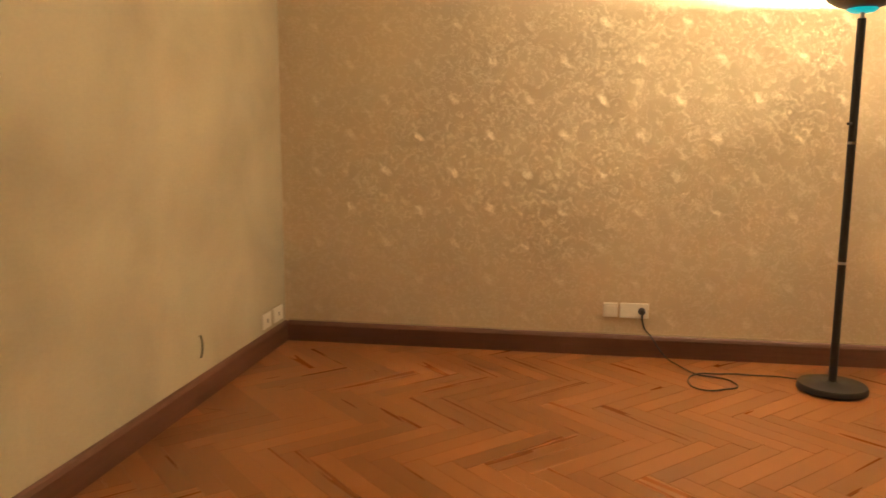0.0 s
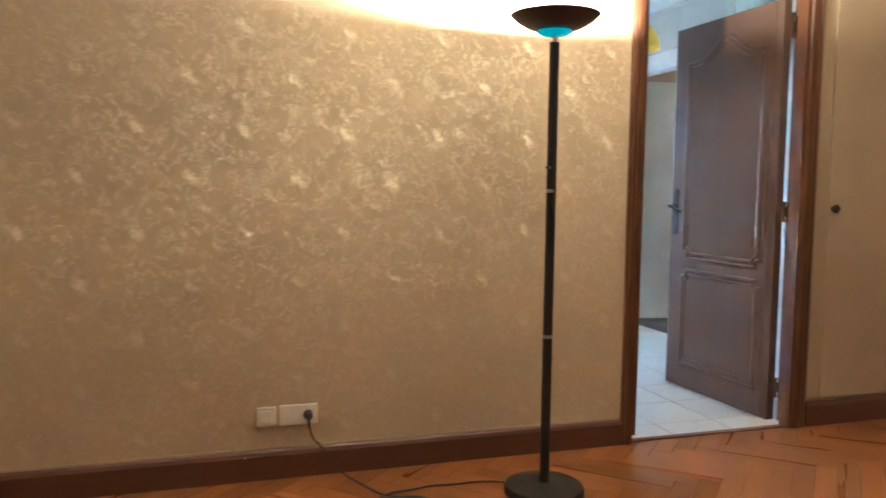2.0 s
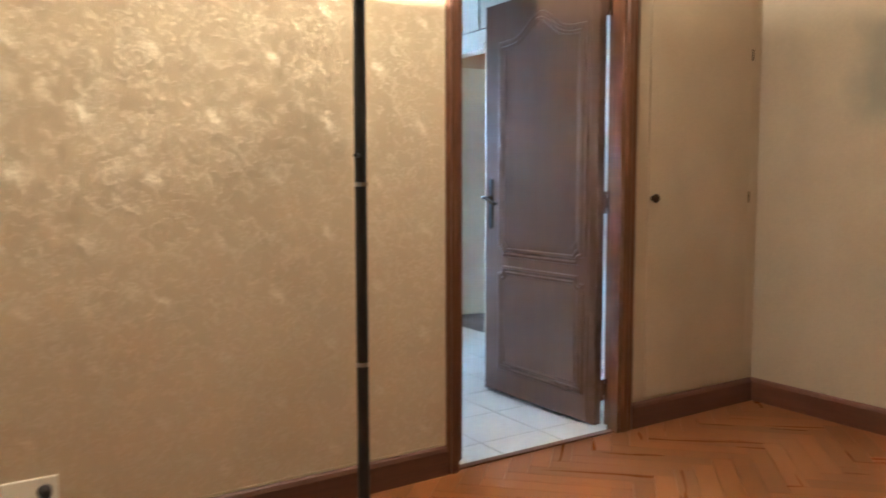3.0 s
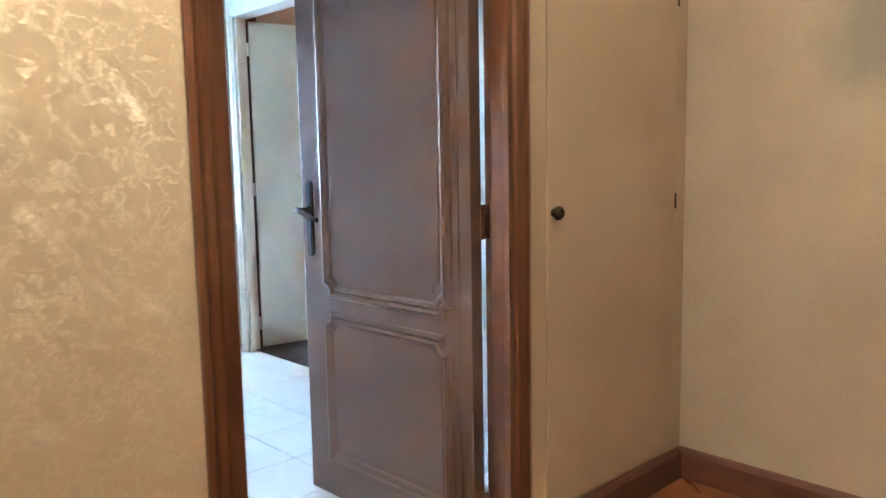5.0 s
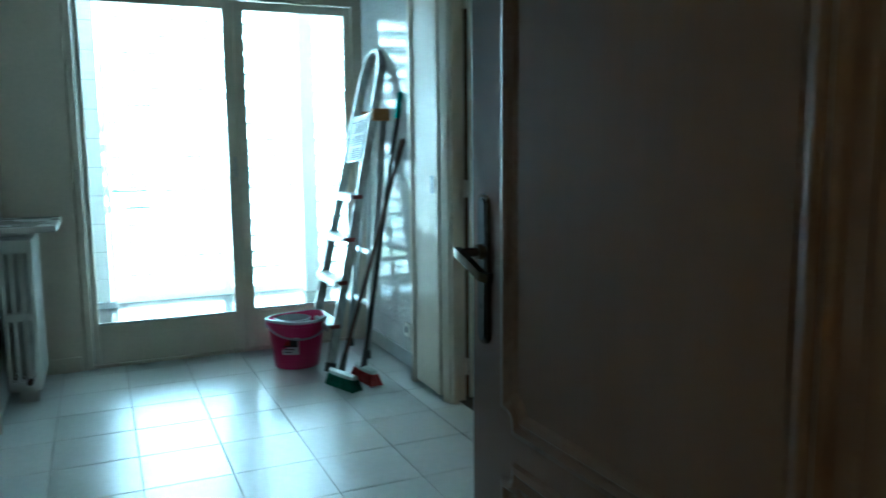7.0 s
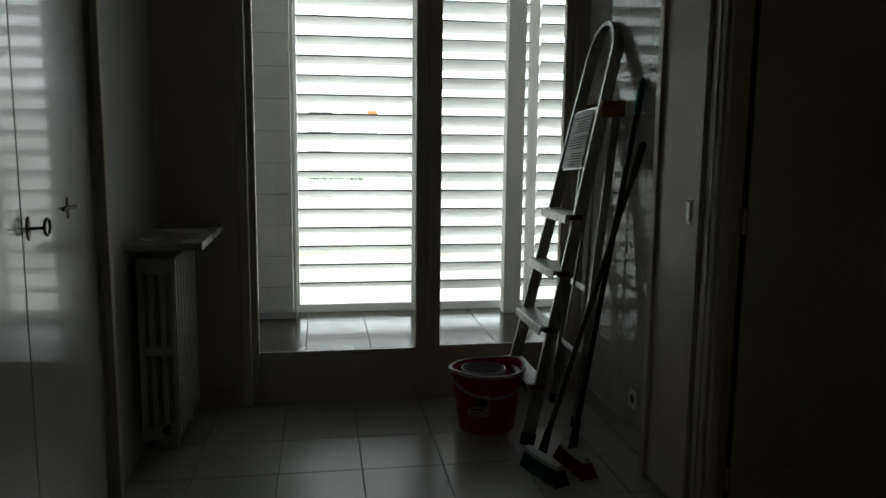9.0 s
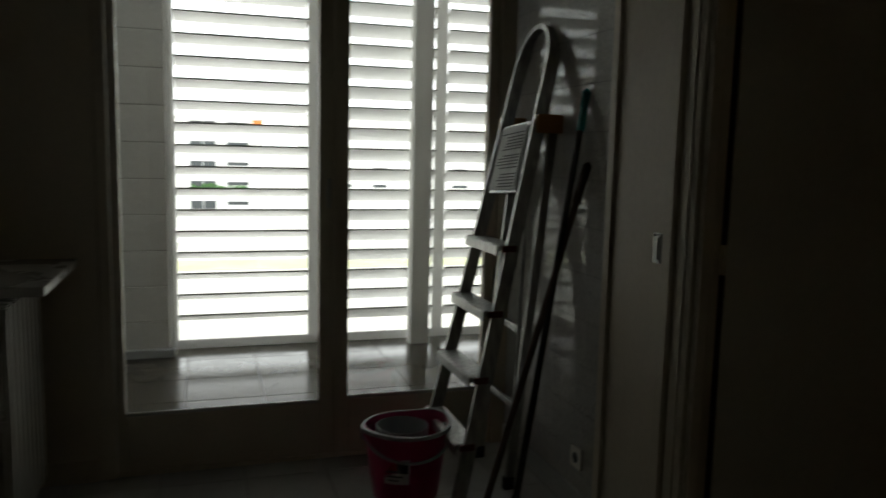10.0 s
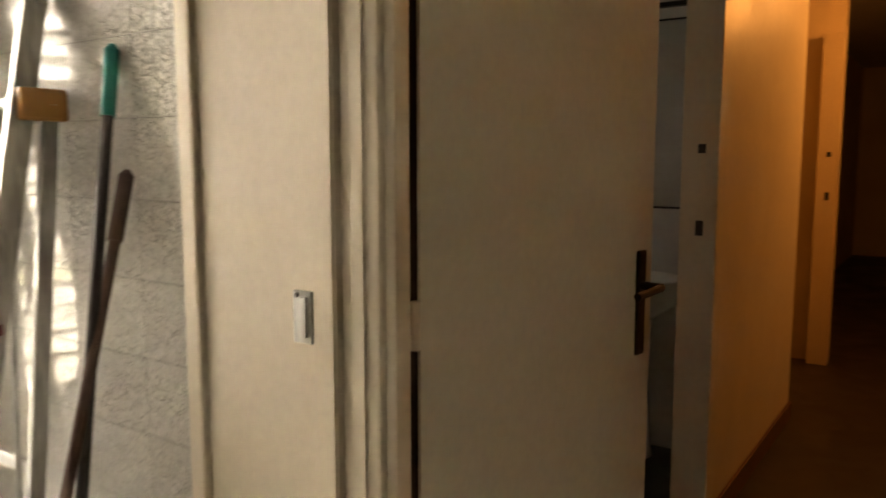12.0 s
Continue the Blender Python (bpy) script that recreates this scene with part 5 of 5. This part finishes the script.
def slab(poly, thick, chamfer):
    """A thin piece with a chamfered upper edge, its top at z = 0."""
    cx, cy = sum(p[0] for p in poly) / len(poly), sum(p[1] for p in poly) / len(poly)
    verts, faces, n = [], [], len(poly)
    for z, inset in ((-thick, 0), (-chamfer, 0), (0, chamfer)):
        for x, y in poly:
            d = math.hypot(x - cx, y - cy) or 1
            verts.append((x - (x - cx) / d * inset * 1.4, y - (y - cy) / d * inset * 1.4, z))
    for ring in (0, 1):
        for k in range(n):
            a, b = ring * n + k, ring * n + (k + 1) % n
            faces.append((a, b, b + n, a + n))
    faces.append(tuple(range(2 * n, 3 * n)))
    return verts, faces


def lay_parquet():
    w, n = 0.0795, 6
    long, turn = w * n, radians(-45)
    shared = {}
    rest_v, rest_f = [], []
    lift = random.Random(2)
    for k in range(-90, 90):
        for m in range(-12, 12):
            for upright in (0, 1):
                if upright:
                    p0, q0 = (k + 2 * n - 1 + 2 * n * m) * w, k * w
                    pc, qc, ang = p0 + w / 2, q0 + long / 2, turn + radians(90)
                else:
                    p0, q0 = (k + 2 * n * m) * w, k * w
                    pc, qc, ang = p0 + long / 2, q0 + w / 2, turn
                cx = pc * math.cos(turn) - qc * math.sin(turn) + 2.0
                cy = pc * math.sin(turn) + qc * math.cos(turn) - 0.172
                if not (-0.3 < cx < ROOM_X + 0.3 and ROOM_BACK - 0.3 < cy < 0.3):
                    continue
                c, s = math.cos(ang), math.sin(ang)
                hl, hw = long / 2 - 0.0006, w / 2 - 0.0006
                rect = [(cx + u * c - v * s, cy + u * s + v * c) for u, v in ((-hl, -hw), (hl, -hw), (hl, hw), (-hl, hw))]
                cut = clipped(rect, 0.0, ROOM_X, ROOM_BACK, 0.0)
                if len(cut) < 3:
                    continue
                local = [((x - cx) * c + (y - cy) * s, -(x - cx) * s + (y - cy) * c) for x, y in cut]
                keyed = tuple((round(x, 3), round(y, 3)) for x, y in local)
                dz, tip, roll = lift.uniform(-0.0001, 0.0001), lift.gauss(0, 0.0005), lift.gauss(0, 0.0001)
                if cy > -2.05 and cx > 0.0:
                    if keyed not in shared:
                        me = bpy.data.meshes.new("plank")
                        sv, sf = slab(local, 0.012, 0.0007)
                        me.from_pydata(sv, [], sf)
                        me.materials.append(PARQUET)
                        shared[keyed] = me
                    ob = new("plank", shared[keyed])
                    ob.parent = floor
                    ob.location, ob.rotation_euler = (cx, cy, dz), (tip, roll, ang)
                else:
                    v, f = slab(cut, 0.012, 0.0007)
                    base = len(rest_v)
                    rest_v += [(x, y, z + dz) for x, y, z in v]
                    rest_f += [tuple(i + base for i in face) for face in f]
    me = bpy.data.meshes.new("parquet_rest")
    me.from_pydata(rest_v, [], rest_f)
    me.materials.append(PARQUET_FAR)
    ob = new("parquet_rest", me)
    ob.parent = floor
    tagged(ob, "orange oak parquet towards the back of the room", kind="stuff")


def lay_tiles(parent, name, material, x0, x1, y0, y1, ox, oy, sx, sy, joint, place):
    """A grid of tiles in the plane (x, y); place turns a centre into a matrix."""
    shared = {}
    i0, j0 = math.floor((x0 - ox) / sx), math.floor((y0 - oy) / sy)
    for i in range(i0, math.ceil((x1 - ox) / sx)):
        for j in range(j0, math.ceil((y1 - oy) / sy)):
            ax, bx = max(ox + i * sx, x0), min(ox + (i + 1) * sx, x1)
            ay, by = max(oy + j * sy, y0), min(oy + (j + 1) * sy, y1)
            if bx - ax < 0.01 or by - ay < 0.01:
                continue
            dims = (round(bx - ax - joint, 4), round(by - ay - joint, 4))
            if dims not in shared:
                hx, hy = dims[0] / 2, dims[1] / 2
                v, f = slab([(-hx, -hy), (hx, -hy), (hx, hy), (-hx, hy)], 0.008, 0.0012)
                me = bpy.data.meshes.new(name)
                me.from_pydata(v, [], f)
                me.materials.append(material)
                shared[dims] = me
            ob = new(name, shared[dims])
            ob.parent = parent
            ob.matrix_basis = place((ax + bx) / 2, (ay + by) / 2)


lay_parquet()
lay_tiles(tiles_floor, "tile", TILE, LEFT2 - 0.018, RIGHT2 + 0.06, 0.036, WIN2 + 0.09, 3.95, 2.88, 0.322, 0.334, 0.003, lambda x, y: Matrix.Translation((x, y, 0.0)))
lay_tiles(balcony_floor, "tile", BALCONY_TILE, 2.86, 5.885, WIN2 + 0.1, BALC_END + 0.06, 3.3, 4.46, 0.40, 0.40, 0.004, lambda x, y: Matrix.Translation((x, y, 0.0)))
lay_tiles(tile_wall, "tile", WALLTILE, 3.362, WIN2 - 0.026, 0.0, ROOM_H, 3.362, 0.05, 0.251, 0.1672, 0.0022, lambda x, y: Matrix.Translation((TILED, x, y)) @ Matrix(((0, 0, -1, 0), (-1, 0, 0, 0), (0, 1, 0, 0), (0, 0, 0, 1))))
lay_tiles(pier, "tile", PLAINTILE, 2.86, 3.590, 0.0, 2.75, 2.99, 0.0, 0.30, 0.222, 0.004, lambda x, y: Matrix.Translation((x, 6.212, y)) @ Matrix.Rotation(radians(90), 4, "X"))
